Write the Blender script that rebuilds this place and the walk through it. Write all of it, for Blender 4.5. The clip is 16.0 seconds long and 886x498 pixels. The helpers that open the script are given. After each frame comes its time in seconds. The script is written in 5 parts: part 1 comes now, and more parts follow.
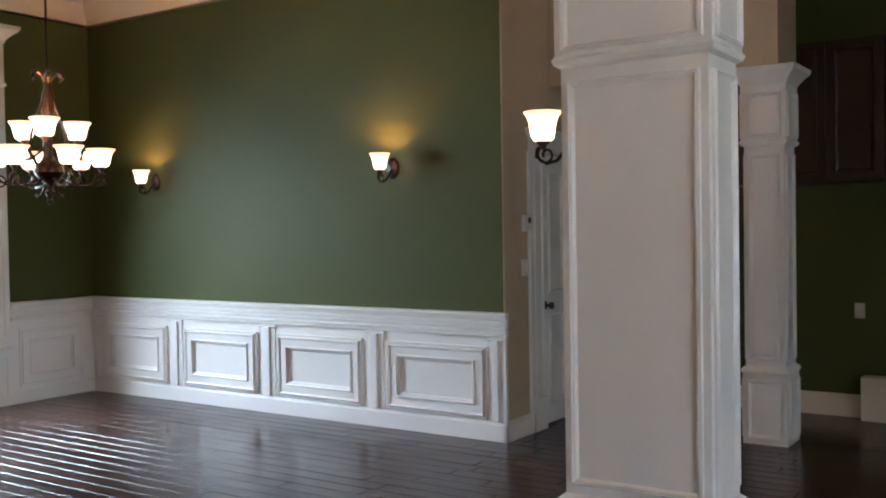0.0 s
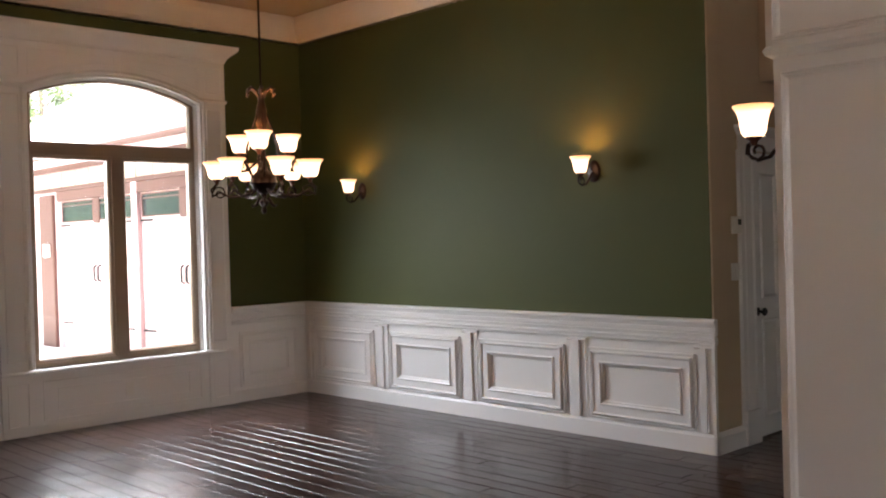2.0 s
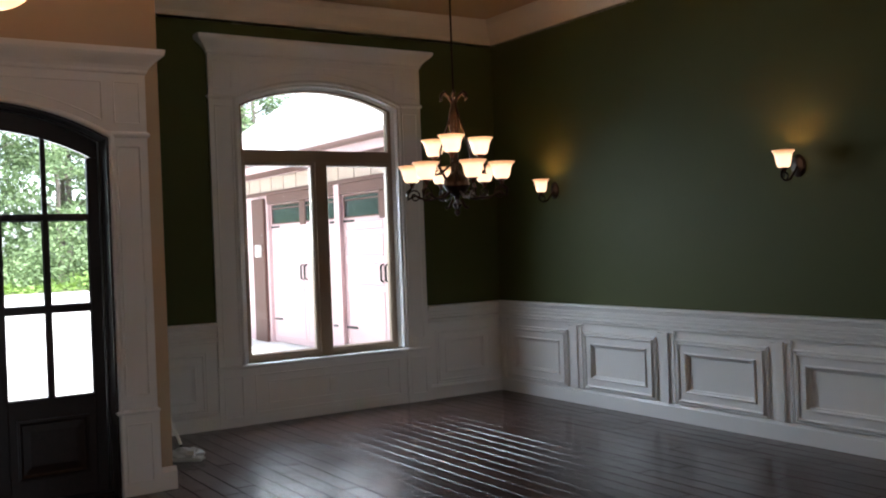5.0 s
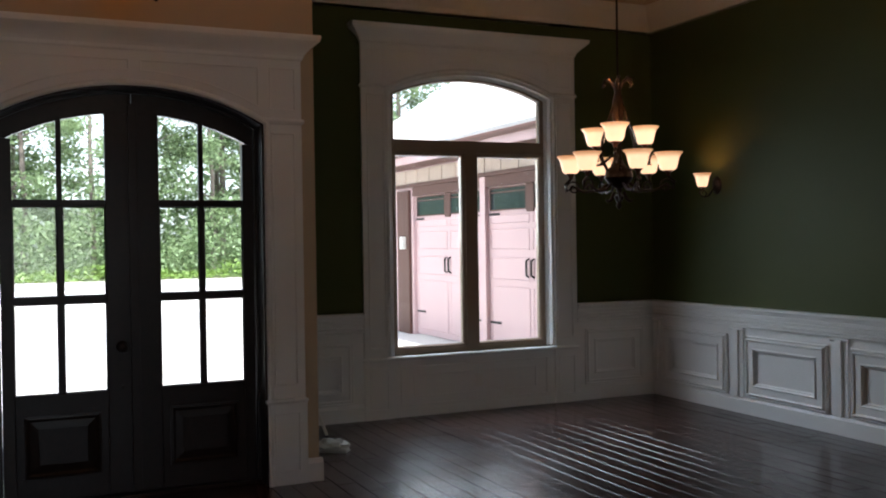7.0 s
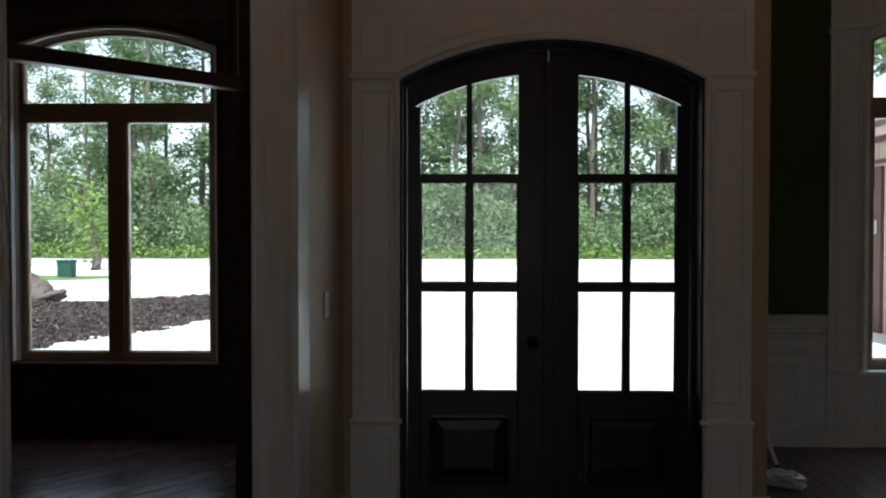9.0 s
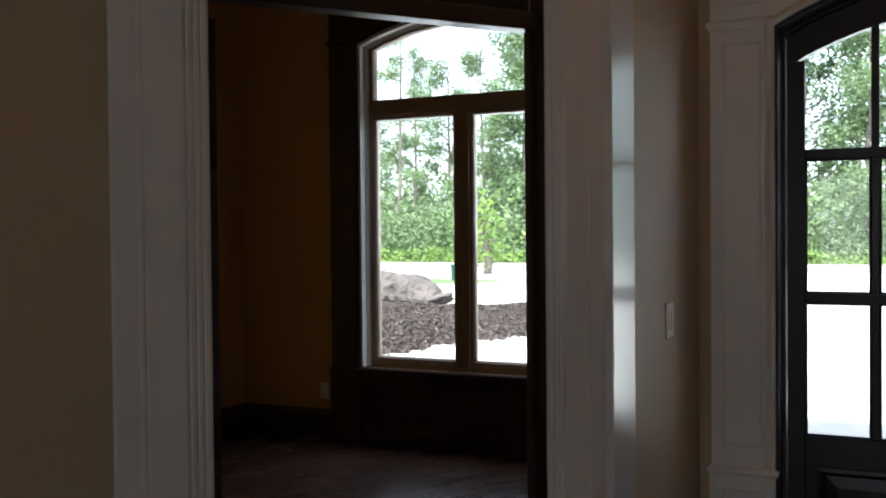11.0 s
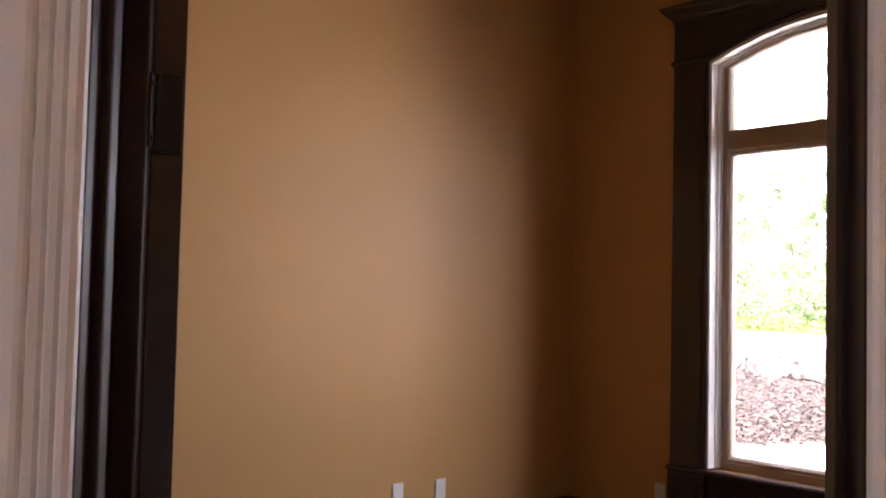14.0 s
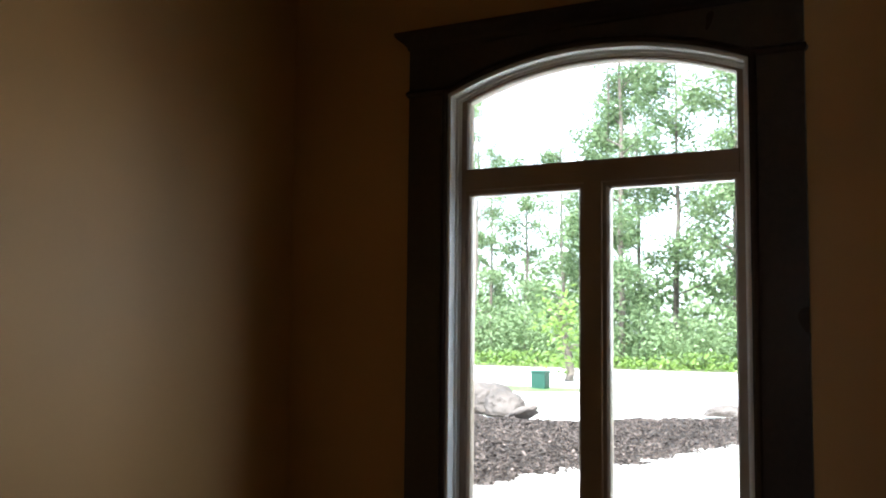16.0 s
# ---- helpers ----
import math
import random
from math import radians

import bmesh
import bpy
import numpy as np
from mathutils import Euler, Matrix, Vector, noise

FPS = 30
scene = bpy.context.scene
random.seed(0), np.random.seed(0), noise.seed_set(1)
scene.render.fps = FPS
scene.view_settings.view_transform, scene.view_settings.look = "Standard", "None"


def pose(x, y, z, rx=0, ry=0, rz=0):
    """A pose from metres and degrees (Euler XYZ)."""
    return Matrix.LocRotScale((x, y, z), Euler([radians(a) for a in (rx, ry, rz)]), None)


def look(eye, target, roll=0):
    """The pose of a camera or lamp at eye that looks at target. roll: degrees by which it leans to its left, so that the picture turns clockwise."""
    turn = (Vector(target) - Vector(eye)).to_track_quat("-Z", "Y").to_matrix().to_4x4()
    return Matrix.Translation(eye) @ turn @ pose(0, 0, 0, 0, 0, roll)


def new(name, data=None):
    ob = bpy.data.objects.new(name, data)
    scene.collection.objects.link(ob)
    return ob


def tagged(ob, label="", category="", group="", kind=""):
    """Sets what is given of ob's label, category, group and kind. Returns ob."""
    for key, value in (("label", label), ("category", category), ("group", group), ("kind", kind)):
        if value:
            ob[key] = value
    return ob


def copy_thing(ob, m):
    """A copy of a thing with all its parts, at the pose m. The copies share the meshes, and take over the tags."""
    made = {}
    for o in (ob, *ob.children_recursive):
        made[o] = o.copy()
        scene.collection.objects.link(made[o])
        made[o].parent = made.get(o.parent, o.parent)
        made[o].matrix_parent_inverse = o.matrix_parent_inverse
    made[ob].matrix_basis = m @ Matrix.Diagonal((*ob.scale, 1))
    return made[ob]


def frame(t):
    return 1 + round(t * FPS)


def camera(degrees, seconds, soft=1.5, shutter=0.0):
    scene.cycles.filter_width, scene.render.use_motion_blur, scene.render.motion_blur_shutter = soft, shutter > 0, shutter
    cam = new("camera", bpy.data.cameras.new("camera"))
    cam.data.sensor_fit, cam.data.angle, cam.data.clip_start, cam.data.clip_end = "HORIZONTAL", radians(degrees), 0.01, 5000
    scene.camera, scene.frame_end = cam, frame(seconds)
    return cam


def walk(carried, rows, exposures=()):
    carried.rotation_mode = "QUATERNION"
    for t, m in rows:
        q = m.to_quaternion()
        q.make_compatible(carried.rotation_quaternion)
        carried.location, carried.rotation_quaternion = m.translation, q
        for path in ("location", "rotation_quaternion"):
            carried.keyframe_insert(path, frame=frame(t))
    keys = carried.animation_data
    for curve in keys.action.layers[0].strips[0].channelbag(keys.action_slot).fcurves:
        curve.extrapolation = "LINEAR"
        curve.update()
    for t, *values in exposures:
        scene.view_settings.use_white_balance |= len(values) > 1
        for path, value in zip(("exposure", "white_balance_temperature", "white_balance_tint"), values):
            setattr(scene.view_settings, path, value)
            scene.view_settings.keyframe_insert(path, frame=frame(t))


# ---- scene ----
cam = camera(49.33, 16.0, soft=2.0)
PATH = [
    (0.0, pose(0.000, 0.000, 1.505, 88.74, 0.91, -56.19)),
    (0.5, pose(0.056, 0.012, 1.504, 88.89, 1.06, -52.69)),
    (1.0, pose(0.076, 0.018, 1.503, 89.05, 1.41, -49.62)),
    (1.5, pose(0.086, 0.025, 1.504, 89.16, 1.95, -46.46)),
    (2.0, pose(0.056, 0.035, 1.496, 89.36, 1.62, -44.25)),
    (2.5, pose(0.042, 0.016, 1.491, 89.50, 1.73, -42.28)),
    (3.0, pose(0.055, -0.008, 1.488, 89.60, 1.53, -39.68)),
    (3.5, pose(0.040, 0.011, 1.490, 89.61, 1.37, -38.96)),
    (4.0, pose(0.050, 0.001, 1.504, 89.59, 1.75, -36.97)),
    (6.5, pose(0.078, 0.146, 1.521, 89.57, 1.14, -26.91)),
    (7.0, pose(0.104, 0.285, 1.510, 89.47, 0.84, -24.45)),
    (7.5, pose(0.175, 0.473, 1.498, 89.06, 1.27, -19.58)),
    (8.0, pose(0.310, 0.761, 1.498, 88.82, 0.03, -10.75)),
    (8.5, pose(0.458, 1.036, 1.503, 88.53, 0.35, -3.42)),
    (9.0, pose(0.400, 1.308, 1.521, 88.49, -0.04, 1.56)),
    (9.5, pose(0.417, 1.559, 1.519, 88.35, 0.67, 9.33)),
    (9.7, pose(0.417, 1.643, 1.515, 88.49, 0.85, 12.02)),
    (11.8, pose(0.440, 2.690, 1.447, 88.98, 0.14, 31.05)),
    (12.0, pose(0.430, 2.792, 1.442, 89.04, -0.05, 32.80)),
    (12.5, pose(0.356, 2.990, 1.421, 89.21, -1.50, 37.41)),
    (12.8, pose(0.287, 3.113, 1.414, 89.49, -0.40, 40.10)),
    (13.0, pose(0.259, 3.176, 1.418, 89.32, -0.22, 41.54)),
    (13.5, pose(0.210, 3.373, 1.430, 90.53, -0.77, 45.32)),
    (13.8, pose(0.187, 3.475, 1.451, 92.29, -1.07, 47.50)),
    (14.0, pose(0.147, 3.530, 1.454, 92.59, -1.30, 48.75)),
    (14.2, pose(0.100, 3.570, 1.459, 92.81, -1.39, 49.85)),
    (14.5, pose(-0.030, 3.597, 1.478, 92.85, -1.45, 47.20)),
    (15.0, pose(-0.233, 3.630, 1.560, 94.41, -1.11, 39.51)),
    (15.5, pose(-0.390, 3.692, 1.552, 94.41, -1.48, 34.08)),
    (16.0, pose(-0.548, 3.849, 1.560, 94.82, -0.60, 28.87)),
]
EXPOSURES = [
    (0.0, 3.75, 5600, 8), (0.5, 3.65, 6400, 16), (1.5, 3.45, 6750, 18), (2.0, 3.2, 6600, 17), (2.5, 3.0, 6500, 16), (3.5, 2.65, 6250, 13), (4.2, 2.4, 5900, 10), (6.5, 1.8, 5900, 10),
    (7.0, 1.6, 5900, 10), (7.5, 1.3, 5800, 8), (9.0, 0.8, 5700, 4), (9.5, 0.85, 5700, 5), (12.0, 2.4, 5850, 9), (12.5, 2.6, 6000, 12), (13.0, 2.9, 6000, 21),
    (13.5, 3.3, 6250, 27), (14.0, 3.6, 6400, 31), (14.5, 3.65, 6400, 32), (15.0, 3.3, 6300, 31), (15.5, 2.65, 5950, 23), (16.0, 2.2, 5750, 6)]
walk(cam, PATH, EXPOSURES)

# ---- light ----
world = bpy.data.worlds.new("sky")
scene.world = world
world.use_nodes = True
wn = world.node_tree.nodes
sky = wn.new("ShaderNodeTexSky")
sky.sky_type = "NISHITA"
sky.sun_disc = False
sky.sun_elevation = radians(58)
sky.sun_rotation = radians(178)
sky.dust_density = 2.0
haze = wn.new("ShaderNodeHueSaturation")
haze.inputs["Saturation"].default_value, haze.inputs["Value"].default_value = 0.35, 1.3
world.node_tree.links.new(sky.outputs[0], haze.inputs["Color"])
world.node_tree.links.new(haze.outputs[0], wn["Background"].inputs[0])
wn["Background"].inputs[1].default_value = 0.15


def lamp_sun():
    d = bpy.data.lights.new("sun", "SUN")
    d.energy, d.angle, d.color = 5.0, radians(0.6), (1.0, 0.95, 0.88)
    ob = new("sun", d)
    ob.matrix_world = look((0.3, -9, 17), (0, 0, 0))


def lamp_area(name, eye, target, w, h, power, color=(0.93, 0.97, 1.0), spread=180):
    d = bpy.data.lights.new(name, "AREA")
    d.spread = radians(spread)
    d.shape, d.size, d.size_y, d.energy, d.color = "RECTANGLE", w, h, power, color
    ob = new(name, d)
    ob.matrix_world = look(eye, target)


def lamp_bulb(name, place, power, radius=0.02):
    d = bpy.data.lights.new(name, "POINT")
    d.energy, d.shadow_soft_size, d.color = power, radius, (1.0, 0.44, 0.14)
    new(name, d).location = place


lamp_sun()
DAY = (0.86, 0.94, 1.0)
lamp_area("dining_window_light", (3.70, 8.38, 1.90), (3.70, 7.38, 1.00), 1.85, 1.1, 19, DAY, 140)
lamp_area("study_window_light", (-1.98, 8.58, 1.85), (-1.98, 7.58, 1.20), 1.8, 1.2, 8.6, DAY, 165)
lamp_area("entry_door_light", (0.80, 7.1, 1.9), (0.80, 3.6, 0.2), 1.3, 1.4, 1.7, DAY)
# Added fill for columns and foyer, set at an unseen opening behind the start.
lamp_area("rear_fill_light", (0.5, -3.95, 1.55), (1.5, 5, 1.0), 1.7, 1.2, 0.7, DAY, 110)
lamp_bulb("bowl_bulb", (0.69, 4.40, 2.72), 2.6, 0.05)

# ---- materials ----


def material(name):
    m = bpy.data.materials.new(name)
    m.use_nodes = True
    nt = m.node_tree
    return m, nt, nt.nodes["Principled BSDF"]


def painted(name, color, rough=0.5, spec=0.5, grain=220.0, bump=0.06, vary=0.06, metal=0.0, coat=0.0, blotch=1.3):
    """A painted or plain surface: colour with slow blotches and fine tooth."""
    m, nt, b = material(name)
    tc = nt.nodes.new("ShaderNodeTexCoord")
    n1 = nt.nodes.new("ShaderNodeTexNoise")
    n1.inputs["Scale"].default_value, n1.inputs["Detail"].default_value = blotch, 4.0
    n2 = nt.nodes.new("ShaderNodeTexNoise")
    n2.inputs["Scale"].default_value, n2.inputs["Detail"].default_value = grain, 3.0
    for n in (n1, n2):
        nt.links.new(tc.outputs["Object"], n.inputs["Vector"])
    ramp = nt.nodes.new("ShaderNodeMix")
    ramp.data_type = "RGBA"
    ramp.inputs["A"].default_value = (*[c * (1 - vary) for c in color], 1)
    ramp.inputs["B"].default_value = (*[min(1, c * (1 + vary)) for c in color], 1)
    nt.links.new(n1.outputs["Fac"], ramp.inputs["Factor"])
    nt.links.new(ramp.outputs["Result"], b.inputs["Base Color"])
    mr = nt.nodes.new("ShaderNodeMapRange")
    mr.inputs["To Min"].default_value, mr.inputs["To Max"].default_value = max(0.02, rough - 0.06), min(1, rough + 0.06)
    nt.links.new(n1.outputs["Fac"], mr.inputs["Value"])
    nt.links.new(mr.outputs["Result"], b.inputs["Roughness"])
    bp = nt.nodes.new("ShaderNodeBump")
    bp.inputs["Strength"].default_value, bp.inputs["Distance"].default_value = bump, 0.002
    nt.links.new(n2.outputs["Fac"], bp.inputs["Height"])
    nt.links.new(bp.outputs["Normal"], b.inputs["Normal"])
    b.inputs["Metallic"].default_value = metal
    b.inputs["Specular IOR Level"].default_value = spec
    b.inputs["Coat Weight"].default_value = coat
    b.inputs["Coat Roughness"].default_value = 0.15
    return m


def wood(name, dark, light, rough=0.3, scale=(14.0, 1.2, 14.0), coat=0.3, random_tone=0.35, bump=0.12, spec=0.4):
    """Stained wood with stretched grain; tone varies from piece to piece."""
    m, nt, b = material(name)
    tc = nt.nodes.new("ShaderNodeTexCoord")
    info = nt.nodes.new("ShaderNodeObjectInfo")
    mp = nt.nodes.new("ShaderNodeMapping")
    mp.inputs["Scale"].default_value = scale
    nt.links.new(tc.outputs["Object"], mp.inputs["Vector"])
    off = nt.nodes.new("ShaderNodeVectorMath")
    off.operation = "SCALE"
    off.inputs["Scale"].default_value = 17.0
    cmb = nt.nodes.new("ShaderNodeCombineXYZ")
    for k in range(3):
        nt.links.new(info.outputs["Random"], cmb.inputs[k])
    nt.links.new(cmb.outputs[0], off.inputs[0])
    nt.links.new(off.outputs[0], mp.inputs["Location"])
    n = nt.nodes.new("ShaderNodeTexNoise")
    n.inputs["Scale"].default_value, n.inputs["Detail"].default_value, n.inputs["Distortion"].default_value = 1.0, 7.0, 0.6
    nt.links.new(mp.outputs[0], n.inputs["Vector"])
    big = nt.nodes.new("ShaderNodeTexNoise")
    big.inputs["Scale"].default_value, big.inputs["Detail"].default_value = 2.2, 3.0
    nt.links.new(tc.outputs["Object"], big.inputs["Vector"])
    mx = nt.nodes.new("ShaderNodeMix")
    mx.data_type = "RGBA"
    mx.inputs["A"].default_value, mx.inputs["B"].default_value = (*dark, 1), (*light, 1)
    nt.links.new(n.outputs["Fac"], mx.inputs["Factor"])
    hsv = nt.nodes.new("ShaderNodeHueSaturation")
    mr = nt.nodes.new("ShaderNodeMapRange")
    mr.inputs["To Min"].default_value, mr.inputs["To Max"].default_value = 1 - random_tone, 1 + random_tone
    nt.links.new(info.outputs["Random"], mr.inputs["Value"])
    nt.links.new(mr.outputs["Result"], hsv.inputs["Value"])
    nt.links.new(mx.outputs["Result"], hsv.inputs["Color"])
    nt.links.new(hsv.outputs["Color"], b.inputs["Base Color"])
    rr = nt.nodes.new("ShaderNodeMapRange")
    rr.inputs["To Min"].default_value, rr.inputs["To Max"].default_value = max(0.03, rough - 0.08), rough + 0.1
    nt.links.new(big.outputs["Fac"], rr.inputs["Value"])
    nt.links.new(rr.outputs["Result"], b.inputs["Roughness"])
    bp = nt.nodes.new("ShaderNodeBump")
    bp.inputs["Strength"].default_value, bp.inputs["Distance"].default_value = bump, 0.003
    nt.links.new(n.outputs["Fac"], bp.inputs["Height"])
    nt.links.new(bp.outputs["Normal"], b.inputs["Normal"])
    b.inputs["Specular IOR Level"].default_value = spec
    b.inputs["Coat Weight"].default_value = coat
    b.inputs["Coat Roughness"].default_value = 0.2
    return m


def glowing(name, color, strength, rim, rim_strength, inner=(0.9, 0.8, 0.65)):
    """Frosted lamp glass lit from inside, hot round the bulb and amber at the rim."""
    m, nt, b = material(name)
    b.inputs["Base Color"].default_value = (*inner, 1)
    b.inputs["Roughness"].default_value = 0.35
    tc = nt.nodes.new("ShaderNodeTexCoord")
    n = nt.nodes.new("ShaderNodeTexNoise")
    n.inputs["Scale"].default_value, n.inputs["Detail"].default_value = 18.0, 4.0
    nt.links.new(tc.outputs["Object"], n.inputs["Vector"])
    mr = nt.nodes.new("ShaderNodeMapRange")
    mr.inputs["To Min"].default_value, mr.inputs["To Max"].default_value = 0.85, 1.15
    nt.links.new(n.outputs["Fac"], mr.inputs["Value"])
    sp = nt.nodes.new("ShaderNodeSeparateXYZ")
    nt.links.new(tc.outputs["Generated"], sp.inputs[0])
    up = nt.nodes.new("ShaderNodeMapRange")
    up.interpolation_type = "SMOOTHSTEP"
    up.inputs["From Min"].default_value, up.inputs["From Max"].default_value = 0.6, 1.0
    nt.links.new(sp.outputs["Z"], up.inputs["Value"])
    mx = nt.nodes.new("ShaderNodeMix")
    mx.data_type = "RGBA"
    mx.inputs["A"].default_value = (*[c * strength for c in color], 1)
    mx.inputs["B"].default_value = (*[c * rim_strength for c in rim], 1)
    nt.links.new(up.outputs["Result"], mx.inputs["Factor"])
    nt.links.new(mx.outputs["Result"], b.inputs["Emission Color"])
    nt.links.new(mr.outputs["Result"], b.inputs["Emission Strength"])
    return m


def clear_glass(name, tint=(0.96, 0.98, 0.97)):
    m, nt, b = material(name)
    out = nt.nodes["Material Output"]
    tr = nt.nodes.new("ShaderNodeBsdfTransparent")
    tr.inputs["Color"].default_value = (*tint, 1)
    gl = nt.nodes.new("ShaderNodeBsdfGlossy")
    gl.inputs["Roughness"].default_value = 0.02
    fr = nt.nodes.new("ShaderNodeFresnel")
    fr.inputs["IOR"].default_value = 1.3
    mx = nt.nodes.new("ShaderNodeMixShader")
    nt.links.new(fr.outputs[0], mx.inputs[0])
    nt.links.new(tr.outputs[0], mx.inputs[1])
    nt.links.new(gl.outputs[0], mx.inputs[2])
    nt.links.new(mx.outputs[0], out.inputs["Surface"])
    return m


def leafy(name, dark, light):
    m, nt, b = material(name)
    geo = nt.nodes.new("ShaderNodeNewGeometry")
    info = nt.nodes.new("ShaderNodeObjectInfo")
    add = nt.nodes.new("ShaderNodeMath")
    add.operation = "MULTIPLY_ADD"
    add.inputs[1].default_value, add.inputs[2].default_value = 0.6, 0.0
    nt.links.new(geo.outputs["Random Per Island"], add.inputs[0])
    ad2 = nt.nodes.new("ShaderNodeMath")
    ad2.operation = "MULTIPLY_ADD"
    ad2.inputs[1].default_value = 0.4
    nt.links.new(info.outputs["Random"], ad2.inputs[0])
    nt.links.new(add.outputs[0], ad2.inputs[2])
    mx = nt.nodes.new("ShaderNodeMix")
    mx.data_type = "RGBA"
    mx.inputs["A"].default_value, mx.inputs["B"].default_value = (*dark, 1), (*light, 1)
    nt.links.new(ad2.outputs[0], mx.inputs["Factor"])
    nt.links.new(mx.outputs["Result"], b.inputs["Base Color"])
    b.inputs["Roughness"].default_value = 0.55
    out = nt.nodes["Material Output"]
    tl = nt.nodes.new("ShaderNodeBsdfTranslucent")
    nt.links.new(mx.outputs["Result"], tl.inputs["Color"])
    ms = nt.nodes.new("ShaderNodeMixShader")
    ms.inputs[0].default_value = 0.35
    nt.links.new(b.outputs[0], ms.inputs[1])
    nt.links.new(tl.outputs[0], ms.inputs[2])
    nt.links.new(ms.outputs[0], out.inputs["Surface"])
    return m


def rough_ground(name, dark, light, scale, bump=0.6, dist=0.02, rough=0.9):
    m, nt, b = material(name)
    tc = nt.nodes.new("ShaderNodeTexCoord")
    n1 = nt.nodes.new("ShaderNodeTexNoise")
    n1.inputs["Scale"].default_value, n1.inputs["Detail"].default_value = scale, 6.0
    n2 = nt.nodes.new("ShaderNodeTexNoise")
    n2.inputs["Scale"].default_value, n2.inputs["Detail"].default_value = 0.35, 4.0
    for n in (n1, n2):
        nt.links.new(tc.outputs["Object"], n.inputs["Vector"])
    av = nt.nodes.new("ShaderNodeMath")
    av.operation = "MULTIPLY_ADD"
    av.inputs[1].default_value = 0.6
    sc = nt.nodes.new("ShaderNodeMath")
    sc.operation = "MULTIPLY"
    sc.inputs[1].default_value = 0.4
    nt.links.new(n2.outputs["Fac"], sc.inputs[0])
    nt.links.new(n1.outputs["Fac"], av.inputs[0])
    nt.links.new(sc.outputs[0], av.inputs[2])
    rp = nt.nodes.new("ShaderNodeValToRGB")
    rp.color_ramp.elements[0].position, rp.color_ramp.elements[1].position = 0.32, 0.68
    rp.color_ramp.elements[0].color, rp.color_ramp.elements[1].color = (*dark, 1), (*light, 1)
    nt.links.new(av.outputs[0], rp.inputs[0])
    nt.links.new(rp.outputs[0], b.inputs["Base Color"])
    b.inputs["Roughness"].default_value = rough
    bp = nt.nodes.new("ShaderNodeBump")
    bp.inputs["Strength"].default_value, bp.inputs["Distance"].default_value = bump, dist
    nt.links.new(n1.outputs["Fac"], bp.inputs["Height"])
    nt.links.new(bp.outputs["Normal"], b.inputs["Normal"])
    return m


def chips(name, dark, light):
    m, nt, b = material(name)
    geo = nt.nodes.new("ShaderNodeNewGeometry")
    mx = nt.nodes.new("ShaderNodeMix")
    mx.data_type = "RGBA"
    mx.inputs["A"].default_value, mx.inputs["B"].default_value = (*dark, 1), (*light, 1)
    pw = nt.nodes.new("ShaderNodeMath")
    pw.operation = "POWER"
    pw.inputs[1].default_value = 2.2
    nt.links.new(geo.outputs["Random Per Island"], pw.inputs[0])
    nt.links.new(pw.outputs[0], mx.inputs["Factor"])
    nt.links.new(mx.outputs["Result"], b.inputs["Base Color"])
    b.inputs["Roughness"].default_value = 0.9
    return m


GREEN = painted("green_wall_paint", (0.063, 0.073, 0.021), 0.62, 0.22, 160, 0.12, 0.10)
BEIGE = painted("beige_wall_paint", (0.50, 0.385, 0.255), 0.55, 0.4, 160, 0.12, 0.07)
GOLD = painted("golden_tan_wall_paint", (0.505, 0.286, 0.106), 0.55, 0.35, 160, 0.12, 0.08)
TAN = painted("tan_ceiling_paint", (0.52, 0.37, 0.21), 0.7, 0.3, 120, 0.15, 0.06)
WHITE = painted("white_trim_enamel", (0.77, 0.765, 0.75), 0.32, 0.5, 90, 0.03, 0.03)
GLOSS = painted("white_gloss_enamel", (0.77, 0.765, 0.75), 0.2, 0.6, 60, 0.02, 0.03)
CREAM = painted("cream_crown_enamel", (0.72, 0.64, 0.52), 0.4, 0.5, 90, 0.03, 0.04)
DARK = wood("dark_stained_trim", (0.016, 0.0085, 0.0075), (0.046, 0.024, 0.019), 0.30, (30, 30, 2.5), 0.2, 0.15)
DOORWOOD = wood("espresso_door_wood", (0.010, 0.006, 0.005), (0.026, 0.014, 0.010), 0.36, (30, 30, 2.0), 0.05, 0.1, 0.12, 0.25)
PLANK = wood("espresso_floor_plank", (0.020, 0.010, 0.008), (0.058, 0.028, 0.021), 0.23, (22, 1.6, 22), 0.05, 0.30, 0.12, 0.38)
PLANKD = wood("brown_study_plank", (0.022, 0.012, 0.009), (0.070, 0.034, 0.024), 0.25, (22, 1.6, 22), 0.08, 0.35, 0.15, 0.35)
GROUT = painted("floor_underlay", (0.012, 0.008, 0.007), 0.7, 0.3)
CABINET = wood("dark_cabinet_wood", (0.018, 0.008, 0.005), (0.045, 0.020, 0.012), 0.4, (24, 24, 2), 0.2, 0.1)
TAUPE = painted("taupe_window_frame", (0.30, 0.215, 0.15), 0.42, 0.45, 120, 0.05, 0.05)
LINER = painted("white_window_liner", (0.78, 0.77, 0.75), 0.35, 0.5, 120, 0.03, 0.03)
BRONZE = painted("oil_rubbed_bronze", (0.022, 0.012, 0.009), 0.42, 0.5, 60, 0.12, 0.35, 0.75, 0.1, 30)
COPPER = painted("coppery_bronze", (0.10, 0.038, 0.022), 0.4, 0.5, 60, 0.1, 0.3, 0.7, 0.1, 30)
BLACK = painted("black_metal", (0.012, 0.011, 0.011), 0.4, 0.5, 80, 0.05, 0.2, 0.4)
SHADE = glowing("lit_frosted_shade", (1.0, 0.60, 0.33), 0.46, (1.0, 0.42, 0.15), 0.17)
BOWL = glowing("lit_alabaster_bowl", (1.0, 0.52, 0.22), 0.5, (1.0, 0.5, 0.2), 0.4)
